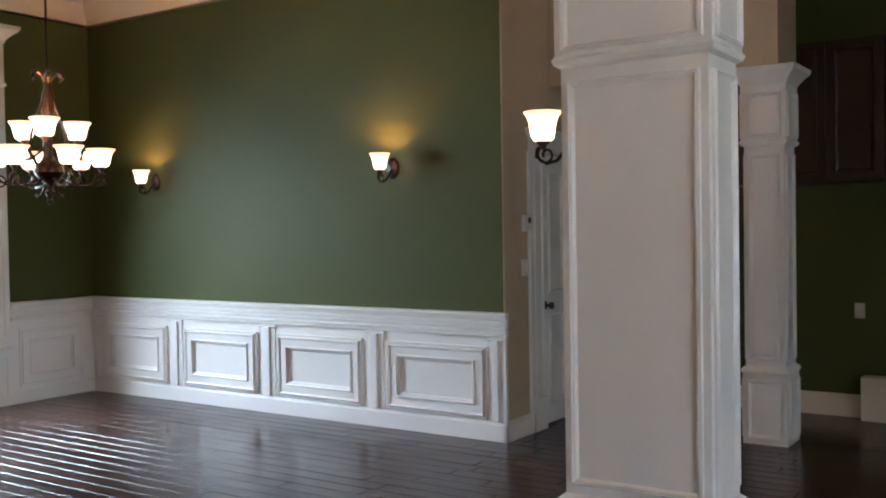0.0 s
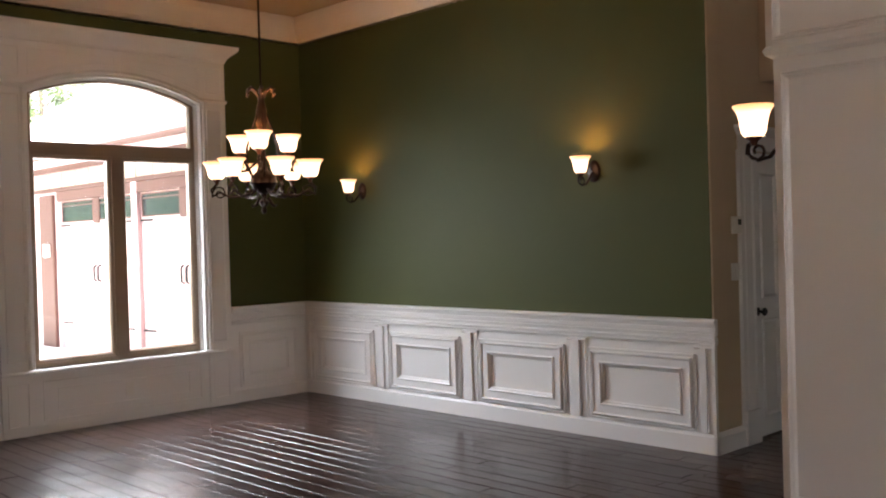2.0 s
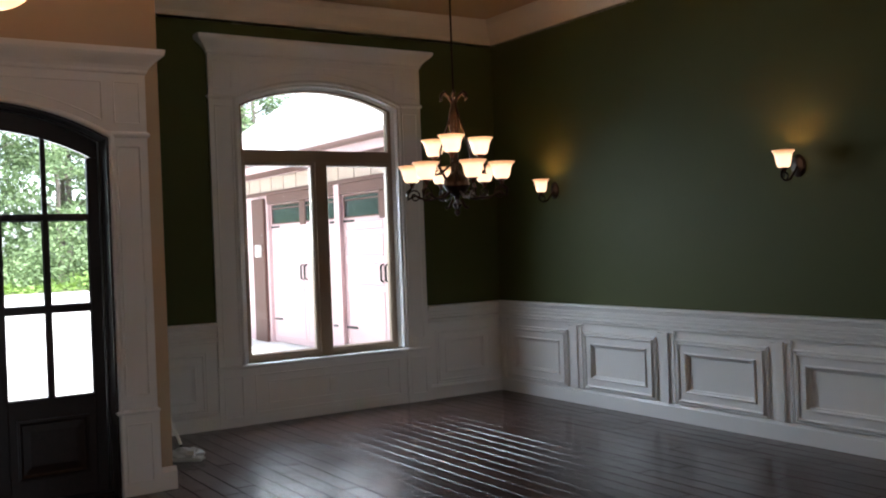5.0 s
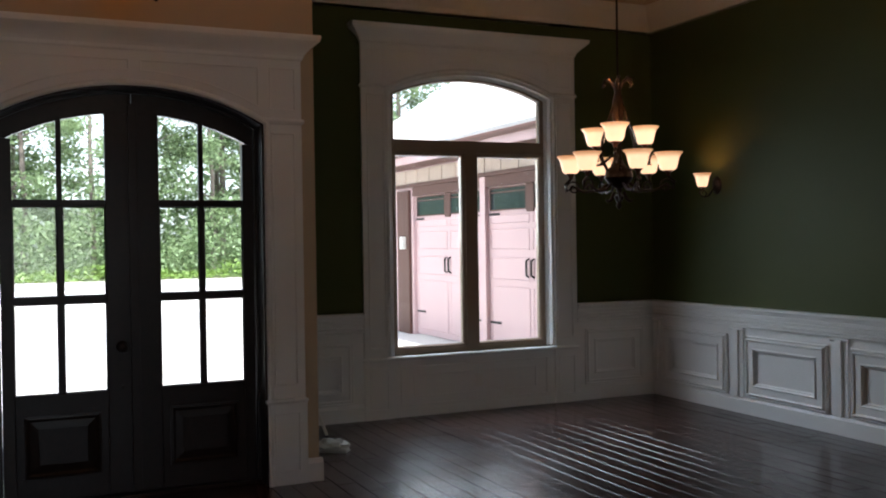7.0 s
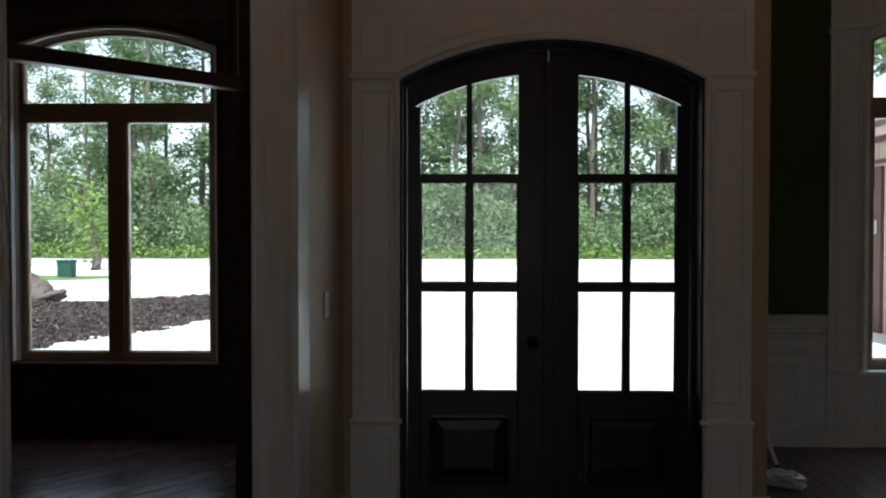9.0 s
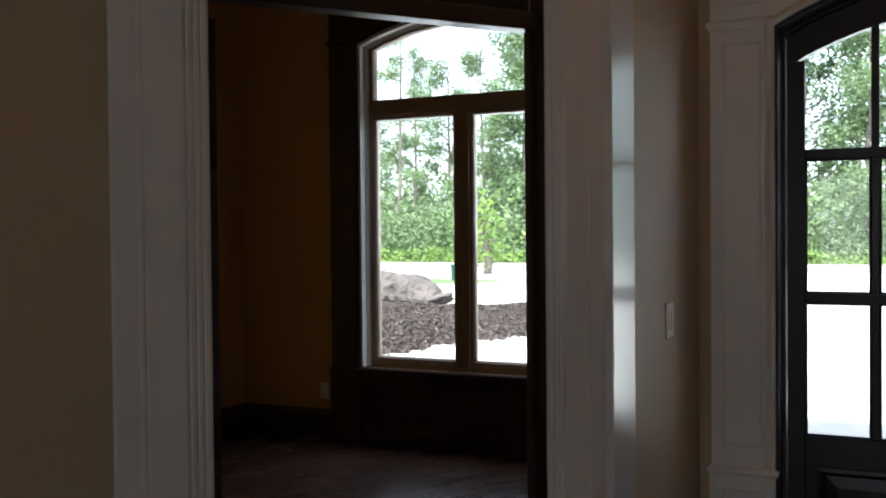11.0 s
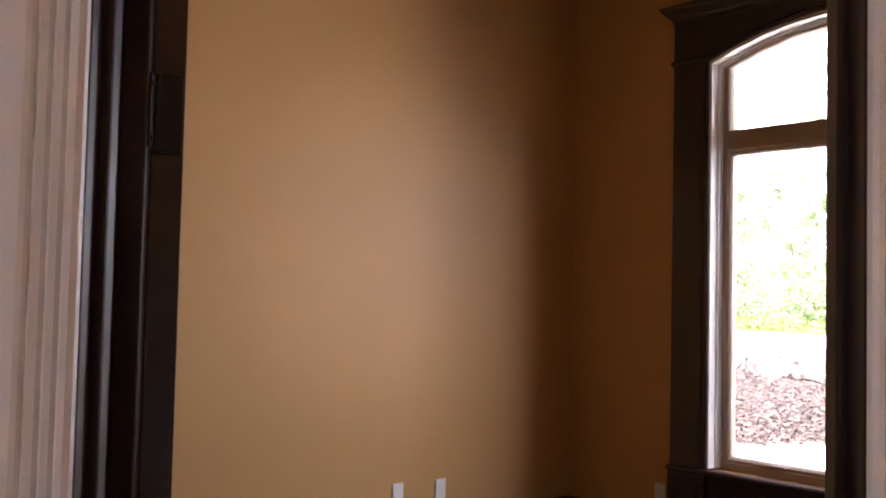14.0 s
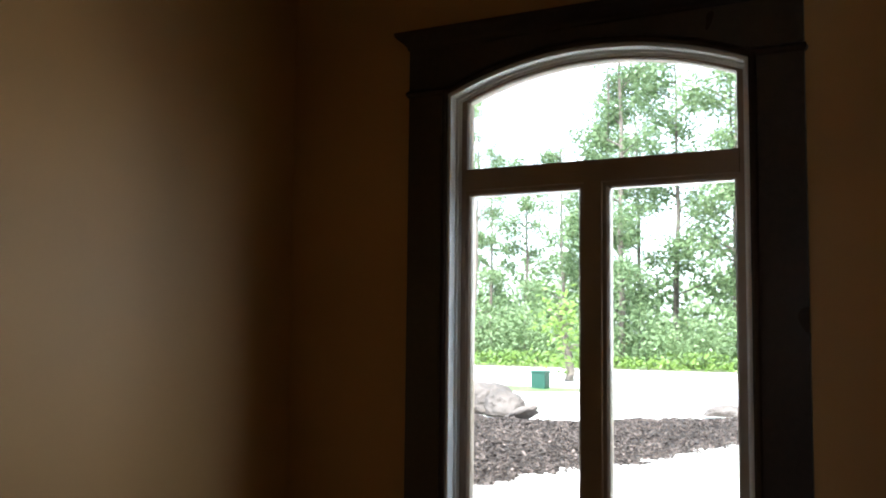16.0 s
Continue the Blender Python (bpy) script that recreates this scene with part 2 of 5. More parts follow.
PLASTIC = painted("white_plastic", (0.75, 0.74, 0.70), 0.35, 0.5)
SCREEN = painted("grey_display", (0.12, 0.14, 0.13), 0.2, 0.5)
GLASS = clear_glass("window_glass")
DARKGLASS = painted("dark_garage_glass", (0.03, 0.045, 0.045), 0.08, 0.6)
GREYCLOTH = painted("grey_mop_cloth", (0.55, 0.55, 0.53), 0.9, 0.2, 300, 0.5, 0.15)
CONCRETE = rough_ground("pale_concrete", (0.52, 0.50, 0.47), (0.66, 0.64, 0.60), 6.0, 0.15, 0.01, 0.85)
ASPHALT = rough_ground("pale_worn_road", (0.30, 0.29, 0.28), (0.42, 0.41, 0.39), 10.0, 0.2, 0.01, 0.85)
MULCH = rough_ground("brown_bark_mulch", (0.004, 0.003, 0.003), (0.052, 0.040, 0.035), 13.0, 1.0, 0.08, 0.95)
CHIP = chips("bark_chips", (0.035, 0.026, 0.022), (0.17, 0.13, 0.115))
ROCK = rough_ground("pinkish_boulder", (0.045, 0.036, 0.032), (0.13, 0.105, 0.093), 4.0, 0.8, 0.05, 0.9)
GRASS = rough_ground("verge_grass", (0.05, 0.09, 0.025), (0.13, 0.20, 0.06), 5.0, 0.8, 0.05, 0.95)
SOIL = rough_ground("woodland_floor", (0.05, 0.06, 0.025), (0.11, 0.12, 0.05), 2.0, 0.8, 0.05, 0.95)
BARK = rough_ground("grey_brown_bark", (0.07, 0.055, 0.045), (0.20, 0.165, 0.14), 9.0, 1.0, 0.04, 0.95)
LEAF = leafy("tree_leaves", (0.085, 0.130, 0.058), (0.24, 0.32, 0.15))
LEAFY = leafy("young_leaves", (0.08, 0.15, 0.03), (0.24, 0.34, 0.07))
SIDING = painted("red_brown_garage_paint", (0.56, 0.40, 0.40), 0.6, 0.3, 60, 0.1, 0.08)
TRIMBROWN = painted("brown_exterior_trim", (0.10, 0.05, 0.04), 0.6, 0.3, 60, 0.1, 0.1)
BOARDS = painted("pale_board_frieze", (0.45, 0.36, 0.30), 0.7, 0.3, 40, 0.2, 0.2, blotch=8)
SHINGLE = rough_ground("grey_shingle", (0.42, 0.41, 0.40), (0.60, 0.59, 0.57), 12.0, 0.5, 0.02, 0.9)
BRICK = rough_ground("tan_house_wall", (0.28, 0.20, 0.15), (0.42, 0.32, 0.25), 5.0, 0.4, 0.02, 0.9)
PALEWALL = painted("pale_house_siding", (0.62, 0.58, 0.52), 0.7, 0.3, 30, 0.2, 0.06)
BOXGREEN = painted("green_utility_paint", (0.012, 0.055, 0.038), 0.5, 0.4)

# ---- building helpers ----


def part(name, bm, mat, parent=None, label="", smooth=False):
    """Link a bmesh as one mesh object under a thing or a part."""
    me = bpy.data.meshes.new(name)
    bmesh.ops.recalc_face_normals(bm, faces=bm.faces)
    bm.to_mesh(me)
    bm.free()
    me.materials.append(mat)
    if smooth:
        for p in me.polygons:
            p.use_smooth = True
        me.set_sharp_from_angle(angle=radians(38))
    ob = new(name, me)
    if parent is not None:
        ob.parent = parent
    if label:
        ob["label"] = label
    return ob


def thing(name, m, label, category, group="", kind=""):
    ob = new(name)
    ob.empty_display_size = 0.1
    ob.matrix_world = m
    return tagged(ob, label, category, group, kind)


def box(bm, x0, x1, y0, y1, z0, z1, bevel=0.0):
    c = bmesh.ops.create_cube(bm, size=1.0)["verts"]
    for v in c:
        v.co = Vector((x0 + (v.co.x + 0.5) * (x1 - x0), y0 + (v.co.y + 0.5) * (y1 - y0), z0 + (v.co.z + 0.5) * (z1 - z0)))
    if bevel > 0:
        edges = list({e for v in c for e in v.link_edges})
        bmesh.ops.bevel(bm, geom=edges, offset=bevel, segments=2, profile=0.5, affect="EDGES")
    return bm


def boxes(*items, bevel=0.0):
    bm = bmesh.new()
    for it in items:
        box(bm, *it, bevel=bevel)
    return bm


def mould(bm, path, prof, closed=False):
    """Sweep a profile of (offset to the left, height) along a flat path of (u, v), with mitred corners."""
    n = len(path)
    pts = [Vector(p) for p in path]
    rings = []
    for i in range(n):
        a = pts[i - 1] if (i > 0 or closed) else None
        b = pts[(i + 1) % n] if (i < n - 1 or closed) else None
        d0 = (pts[i] - a).normalized() if a is not None else (b - pts[i]).normalized()
        d1 = (b - pts[i]).normalized() if b is not None else d0
        n0, n1 = Vector((-d0.y, d0.x)), Vector((-d1.y, d1.x))
        mi = (n0 + n1)
        mi = mi / max(0.2, mi.dot(n0)) if mi.length > 1e-6 else n0
        rings.append([bm.verts.new((pts[i].x + mi.x * o, pts[i].y + mi.y * o, w)) for o, w in prof])
    m = len(prof)
    for i in range(n if closed else n - 1):
        r, s = rings[i], rings[(i + 1) % n]
        for k in range(m - 1):
            bm.faces.new((r[k], s[k], s[k + 1], r[k + 1]))
    if not closed:
        for r in (rings[0], rings[-1]):
            if len(r) > 2:
                bm.faces.new(r)
    return bm


def rect(u0, u1, v0, v1):
    return [(u0, v0), (u1, v0), (u1, v1), (u0, v1)]


def lathe(bm, prof, seg=24, at=(0, 0, 0)):
    """Turn a profile of (radius, height) about the vertical."""
    rings = []
    for r, z in prof:
        rings.append([bm.verts.new((at[0] + r * math.cos(2 * math.pi * k / seg), at[1] + r * math.sin(2 * math.pi * k / seg), at[2] + z)) for k in range(seg)])
    for a, b in zip(rings, rings[1:]):
        for k in range(seg):
            bm.faces.new((a[k], a[(k + 1) % seg], b[(k + 1) % seg], b[k]))
    return bm


def tube(bm, pts, radii, seg=10):
    """A round bar along points in space."""
    pts = [Vector(p) for p in pts]
    if not isinstance(radii, (list, tuple)):
        radii = [radii] * len(pts)
    rings = []
    ref = Vector((0.13, 0.27, 0.95)).normalized()
    for i, p in enumerate(pts):
        d = (pts[min(i + 1, len(pts) - 1)] - pts[max(i - 1, 0)]).normalized()
        a = d.cross(ref)
        a = a.normalized() if a.length > 1e-4 else d.orthogonal().normalized()
        b = d.cross(a)
        rings.append([bm.verts.new(p + (a * math.cos(2 * math.pi * k / seg) + b * math.sin(2 * math.pi * k / seg)) * radii[i]) for k in range(seg)])
    for a, b in zip(rings, rings[1:]):
        for k in range(seg):
            bm.faces.new((a[k], a[(k + 1) % seg], b[(k + 1) % seg], b[k]))
    bm.faces.new(rings[0])
    bm.faces.new(rings[-1])
    return bm


def arc(u0, u1, v_end, rise, n=28):
    """Points of a flat arch from u0 to u1: ends at v_end, crown rise above."""
    h = (u1 - u0) / 2
    r = (h * h + rise * rise) / (2 * rise)
    a = math.asin(h / r)
    return [((u0 + u1) / 2 + r * math.sin(-a + 2 * a * k / n), v_end + rise - r + r * math.cos(-a + 2 * a * k / n)) for k in range(n + 1)]


def slab_above_arc(bm, pts, top, w0, w1):
    """Fill between an arch and a straight top line, with thickness."""
    lo0 = [bm.verts.new((u, v, w0)) for u, v in pts]
    lo1 = [bm.verts.new((u, v, w1)) for u, v in pts]
    hi0 = [bm.verts.new((u, top, w0)) for u, v in pts]
    hi1 = [bm.verts.new((u, top, w1)) for u, v in pts]
    for i in range(len(pts) - 1):
        bm.faces.new((lo0[i], lo0[i + 1], hi0[i + 1], hi0[i]))
        bm.faces.new((lo1[i], hi1[i], hi1[i + 1], lo1[i + 1]))
        bm.faces.new((lo0[i], lo1[i], lo1[i + 1], lo0[i + 1]))
        bm.faces.new((hi0[i], hi0[i + 1], hi1[i + 1], hi1[i]))
    bm.faces.new((lo0[0], hi0[0], hi1[0], lo1[0]))
    bm.faces.new((lo0[-1], lo1[-1], hi1[-1], hi0[-1]))


def frame_at(x, y, z, facing):
    """Wall frame: u to the viewer's right, v up, w out of the wall towards the room."""
    w = Vector((*facing, 0)).normalized()
    v = Vector((0, 0, 1))
    u = v.cross(w)
    m = Matrix((u, v, w)).transposed().to_4x4()
    m.translation = (x, y, z)
    return m


def wall(name, m, u0, u1, top, mat, label, thick=0.15, holes=(), bottom=0.0):
    """A wall slab with openings (u0, u1, v0, v1, rise): it runs from w = 0 back by its thickness."""
    bm = bmesh.new()
    at = u0
    for h0, h1, v0, v1, rise in sorted(holes):
        if h0 > at:
            box(bm, at, h0, bottom, top, -thick, 0)
        if v0 > bottom:
            box(bm, h0, h1, bottom, v0, -thick, 0)
        if rise > 0:
            slab_above_arc(bm, arc(h0, h1, v1, rise), top, -thick, 0)
        elif v1 < top:
            box(bm, h0, h1, v1, top, -thick, 0)
        at = h1
    if at < u1:
        box(bm, at, u1, bottom, top, -thick, 0)
    ob = part(name, bm, mat)
    ob.matrix_world = m
    return tagged(ob, label, "wall", "", "structure")


# ---- plan ----
XG, YD, YE = 5.81, 7.94, 3.385        # dining side wall, dining front wall, end of the side wall
YF, XL, XR = 6.18, -0.24, 1.90       # entry wall, entry side wall, corner towards the dining room
YS, XS = 8.15, -3.89                 # study front wall and side wall
TOP = 3.70
XWD, XWS, XDOOR = 3.885, -2.14, 0.81
DIAG = Vector((-0.587, 4.268, 0))     # middle of the angled study doorway
F_DINE = frame_at(0, YD, 0, (0, -1))
F_SIDE = frame_at(XG, 0, 0, (-1, 0))
F_ENTRY = frame_at(0, YF, 0, (0, -1))
F_LEFT = frame_at(XL, 0, 0, (1, 0))
F_DIAG = frame_at(DIAG.x, DIAG.y, 0, (0.792, -0.611))
F_STUDY = frame_at(0, YS, 0, (0, -1))
F_SWEST = frame_at(XS, 0, 0, (1, 0))
F_HALL = frame_at(0, YE, 0, (0, -1))

# ---- setting ----
wall("wall_dining_front", F_DINE, XR, 6.0, TOP, GREEN, "deep green painted wall round an arched window", 0.22, [(XWD - 0.80, XWD + 0.80, 0.52, 2.80, 0.175)])
wall("wall_dining_side", F_SIDE, -YD, -YE - 0.012, TOP, GREEN, "deep green satin wall with two lit sconces", 0.16)
wall("wall_entry_front", F_ENTRY, XL, XR, TOP, BEIGE, "beige painted wall round the arched entry doors", 0.30, [(XDOOR - 0.76, XDOOR + 0.76, 0.0, 2.24, 0.20)])
wall("wall_entry_side", F_LEFT, 4.715, 6.455, TOP, BEIGE, "beige painted entry side wall with a switch", 0.12)
wall("wall_study_doorway", F_DIAG, -1.36, 0.568, TOP, BEIGE, "beige angled wall round the study doorway", 0.08, [(-0.4705, 0.4155, 0.0, 2.78, 0)])
wall("wall_study_front", F_STUDY, -4.2, XL - 0.125, TOP, GOLD, "golden tan study wall round an arched window", 0.22, [(XWS - 0.752, XWS + 0.752, 0.52, 2.77, 0.155)])
wall("wall_study_side", F_SWEST, 2.2, YS, TOP, GOLD, "golden tan plain study side wall", 0.2)
wall("wall_study_back", frame_at(0, 2.2, 0, (0, 1)), 1.42, 4.2, TOP, GOLD, "golden tan study back wall", 0.15)
wall("wall_entry_return", frame_at(XR + 0.05, 0, 0, (1, 0)), YF + 0.30, YD, TOP, GREEN, "green return wall beside the entry", 0.06)
wall("wall_study_inner", frame_at(XL - 0.135, 0, 0, (-1, 0)), -YS, -4.88, TOP, GOLD, "golden tan inner study wall", 0.01)
wall("wall_hall", F_HALL, XG + 0.165, 8.2, TOP, BEIGE, "beige hall wall beside a white door", 0.15, [(6.38, 7.18, 0.0, 2.05, 0)])
# Unseen panel added so no sky light leaks round the hall door.
wall("wall_hall_light_stop", frame_at(0, YE + 0.18, 0, (0, -1)), 6.2, 7.4, 2.4, BEIGE, "unseen beige panel added behind the hall door to stop light", 0.05)
wall("wall_hall_end", F_HALL, XG + 0.003, XG + 0.164, TOP, BEIGE, "beige end of the dining side wall", 0.01)
wall("wall_kitchen", frame_at(7.90, 0, 0, (-1, 0)), -YE, 4.2, TOP, GREEN, "dark green kitchen wall in shade", 0.2)
# Unseen wall; its opening is added to let sky light into the foyer.
wall("wall_rear", frame_at(0, -4.0, 0, (0, 1)), -8.1, 4.2, TOP, BEIGE, "beige rear wall, unseen, with an opening added to let light in", 0.2, [(-1.4, 0.4, 0.9, 2.2, 0)])
wall("wall_west", frame_at(-1.42, 0, 0, (1, 0)), -4.0, 3.45, TOP, BEIGE, "beige wall of the living space", 0.15)
tagged(part("floor_underlay", boxes((-4.2, 8.1, -4.2, 8.3, -0.12, -0.016)), GROUT), "dark underlay beneath the wooden floor", "floor", "", "structure")
tagged(part("ceiling", boxes((-4.4, 8.3, -4.3, 8.5, TOP, TOP + 0.2)), TAN), "tan painted flat ceiling", "ceiling", "", "structure")

BASE_PROF = [(0, 0.0), (0, 0.026), (0.115, 0.026), (0.125, 0.018), (0.14, 0.010), (0.145, 0.0)]


def baseboard(name, m, u0, u1, mat, h=1.0, label="white painted baseboard"):
    bm = mould(bmesh.new(), [(u0, 0), (u1, 0)], [(o * h, w) for o, w in BASE_PROF])
    ob = part(name, bm, mat)
    ob.matrix_world = m
    tagged(ob, label, "baseboard", "", "structure")


CROWN_PROF = [(0.0, 0.0), (0.02, 0.0), (0.025, 0.02), (0.06, 0.04), (0.10, 0.085), (0.14, 0.125), (0.18, 0.155), (0.215, 0.165), (0.235, 0.165), (0.235, 0.0)]


def crown(name, m, u0, u1, z, mat, k=1.0, label="cream crown moulding under the ceiling"):
    bm = mould(bmesh.new(), [(u0, z), (u1, z)], [(o * k, w * k) for o, w in CROWN_PROF])
    ob = part(name, bm, mat)
    ob.matrix_world = m
    tagged(ob, label, "crown moulding", "", "structure")


crown("trim_crown_dining_front", F_DINE, XR, XG, 3.46, CREAM)
crown("trim_crown_dining_side", F_SIDE, -YD, -YE, 3.46, CREAM)
crown("trim_crown_study_side", F_SWEST, 2.2, YS, 3.44, DARK, 1.1, "dark wooden crown moulding in the study")
crown("trim_crown_study_front", F_STUDY, XS, XL - 0.14, 3.44, DARK, 1.1, "dark wooden crown moulding in the study")
baseboard("baseboard_study_side", F_SWEST, 2.2, YS, DARK, 1.45, "dark stained wooden baseboard")
baseboard("baseboard_study_front_a", F_STUDY, XS, XWS - 0.985, DARK, 1.45, "dark stained wooden baseboard")
baseboard("baseboard_study_front_b", F_STUDY, XWS + 0.985, XL - 0.14, DARK, 1.45, "dark stained wooden baseboard")
baseboard("baseboard_dining_side", F_SIDE, -YD, -YE + 0.026, WHITE)
baseboard("baseboard_dining_front_a", F_DINE, XR, XWD - 1.05, WHITE)
baseboard("baseboard_dining_front_b", F_DINE, XWD + 1.05, XG, WHITE)
baseboard("baseboard_hall", F_HALL, XG - 0.026, 6.17, WHITE)
baseboard("baseboard_entry", F_ENTRY, XDOOR + 1.01, XR + 0.02, WHITE)
baseboard("baseboard_entry_side", F_LEFT, 4.96, YF, WHITE)
baseboard("baseboard_kitchen", frame_at(7.90, 0, 0, (-1, 0)), -3.3, 4.0, CREAM, 1.2)


def arc_v(u, u0, u1, v_end, rise):
    h = (u1 - u0) / 2
    r = (h * h + rise * rise) / (2 * rise)
    d = u - (u0 + u1) / 2
    return v_end + rise - r + math.sqrt(max(0.0, r * r - d * d))


def fill_between(bm, us, low, high, w0, w1):
    a = [[bm.verts.new((u, f(u), w)) for u in us] for f, w in ((low, w0), (high, w0), (high, w1), (low, w1))]
    for i in range(len(us) - 1):
        for k in range(4):
            p, q = a[k], a[(k + 1) % 4]
            bm.faces.new((p[i], p[i + 1], q[i + 1], q[i]))
    for i in (0, -1):
        bm.faces.new([r[i] for r in a])
    return bm


def cap(bm, u0, u1, v, d, prof):
    """A moulded cap on a wall piece that stands d proud, returned round its two ends; prof: (height, overhang)."""
    rings = [[bm.verts.new(p) for p in ((u0 - o, v + h, 0), (u0 - o, v + h, d + o), (u1 + o, v + h, d + o), (u1 + o, v + h, 0))] for h, o in prof]
    for a, b in zip(rings, rings[1:]):
        for k in range(4):
            bm.faces.new((a[k], a[(k + 1) % 4], b[(k + 1) % 4], b[k]))
    bm.faces.new(rings[0])
    bm.faces.new(rings[-1])
    return bm


NECK = [(0, 0.0), (0.008, 0.010), (0.022, 0.016), (0.034, 0.010), (0.04, 0.0)]
HEAD_CROWN = [(0, 0.0), (0.01, 0.012), (0.03, 0.016), (0.05, 0.03), (0.075, 0.055), (0.10, 0.085), (0.115, 0.10), (0.135, 0.105), (0.15, 0.105), (0.15, 0.0)]
BEAD = [(0.0, 0.024), (0.0, 0.040), (0.012, 0.046), (0.026, 0.040), (0.034, 0.030), (0.036, 0.024)]
FRAME_BEAD = [(0.0, 0.0), (0.0, 0.010), (0.006, 0.016), (0.014, 0.012), (0.022, 0.004), (0.024, 0.0)]


def recess_frame(bm, u0, u1, v0, v1, w, k=1.0):
    """A picture-frame bead laid on a board whose face is at w."""
    return mould(bm, rect(u0, u1, v0, v1), [(o * k, w + h * k) for o, h in FRAME_BEAD], True)


def arched_surround(th, half, wide, spring, rise, ped, head, mat, sill, top=1.0):
    """Pilasters on pedestals, an arched frieze and a crown, round an opening."""
    out = half + wide
    for s in (-1, 1):
        u0, u1 = sorted((s * half, s * out))
        bm = boxes((u0, u1, ped, spring, 0, 0.026))
        if mat is not DARK:
            recess_frame(bm, u0 + 0.045, u1 - 0.045, ped + 0.08, spring - 0.05, 0.026, 0.5)
        part("pilaster", bm, mat, th)
        bm = boxes((u0 - 0.008 if s < 0 else u0, u1 if s < 0 else u1 + 0.008, 0.0, ped - 0.03, 0, 0.036))
        recess_frame(bm, u0 + 0.04, u1 - 0.04, 0.08, ped - 0.09, 0.036, 0.35)
        cap(bm, u0, u1, ped - 0.03, 0.036, [(0, 0.008), (0.012, 0.014), (0.02, 0.012), (0.03, 0.0)])
        part("pedestal", bm, mat, th)
        bm = cap(bmesh.new(), u0, u1, spring, 0.026, NECK)
        part("neck_band", bm, mat, th)
    low = lambda u: arc_v(u, -half, half, spring, rise)
    us = [-half + 2 * half * k / 32 for k in range(33)]
    bm = fill_between(bmesh.new(), us, low, lambda u: head, 0, 0.026)
    box(bm, -out, -half, spring + 0.04, head, 0, 0.026)
    box(bm, half, out, spring + 0.04, head, 0, 0.026)
    for s in (-1, 1) if mat is not DARK else ():
        a, b = sorted((s * (half + 0.04), s * (out - 0.04)))
        recess_frame(bm, a, b, spring + 0.09, head - 0.05, 0.026, 0.3)
        us2 = [(0.03 + (half - 0.06) * k / 14) * s for k in range(15)]
        path = [(u, low(u) + 0.085) for u in us2]
        if s > 0:
            path = path + [(us2[-1], head - 0.05), (us2[0], head - 0.05)]
        else:
            path = [(us2[0], head - 0.05), (us2[-1], head - 0.05)] + path[::-1]
        mould(bm, path, [(o * 0.34, 0.026 + h * 0.3) for o, h in FRAME_BEAD], True)
    part("frieze", bm, mat, th)
    bm = cap(bmesh.new(), -out, out, head, 0.026, [(h * top, o * top) for h, o in HEAD_CROWN])
    part("crown", bm, mat, th)
    path = [(-half, sill)] + arc(-half, half, spring, rise) + [(half, sill)]
    part("arch_bead", mould(bmesh.new(), path, BEAD), mat, th)


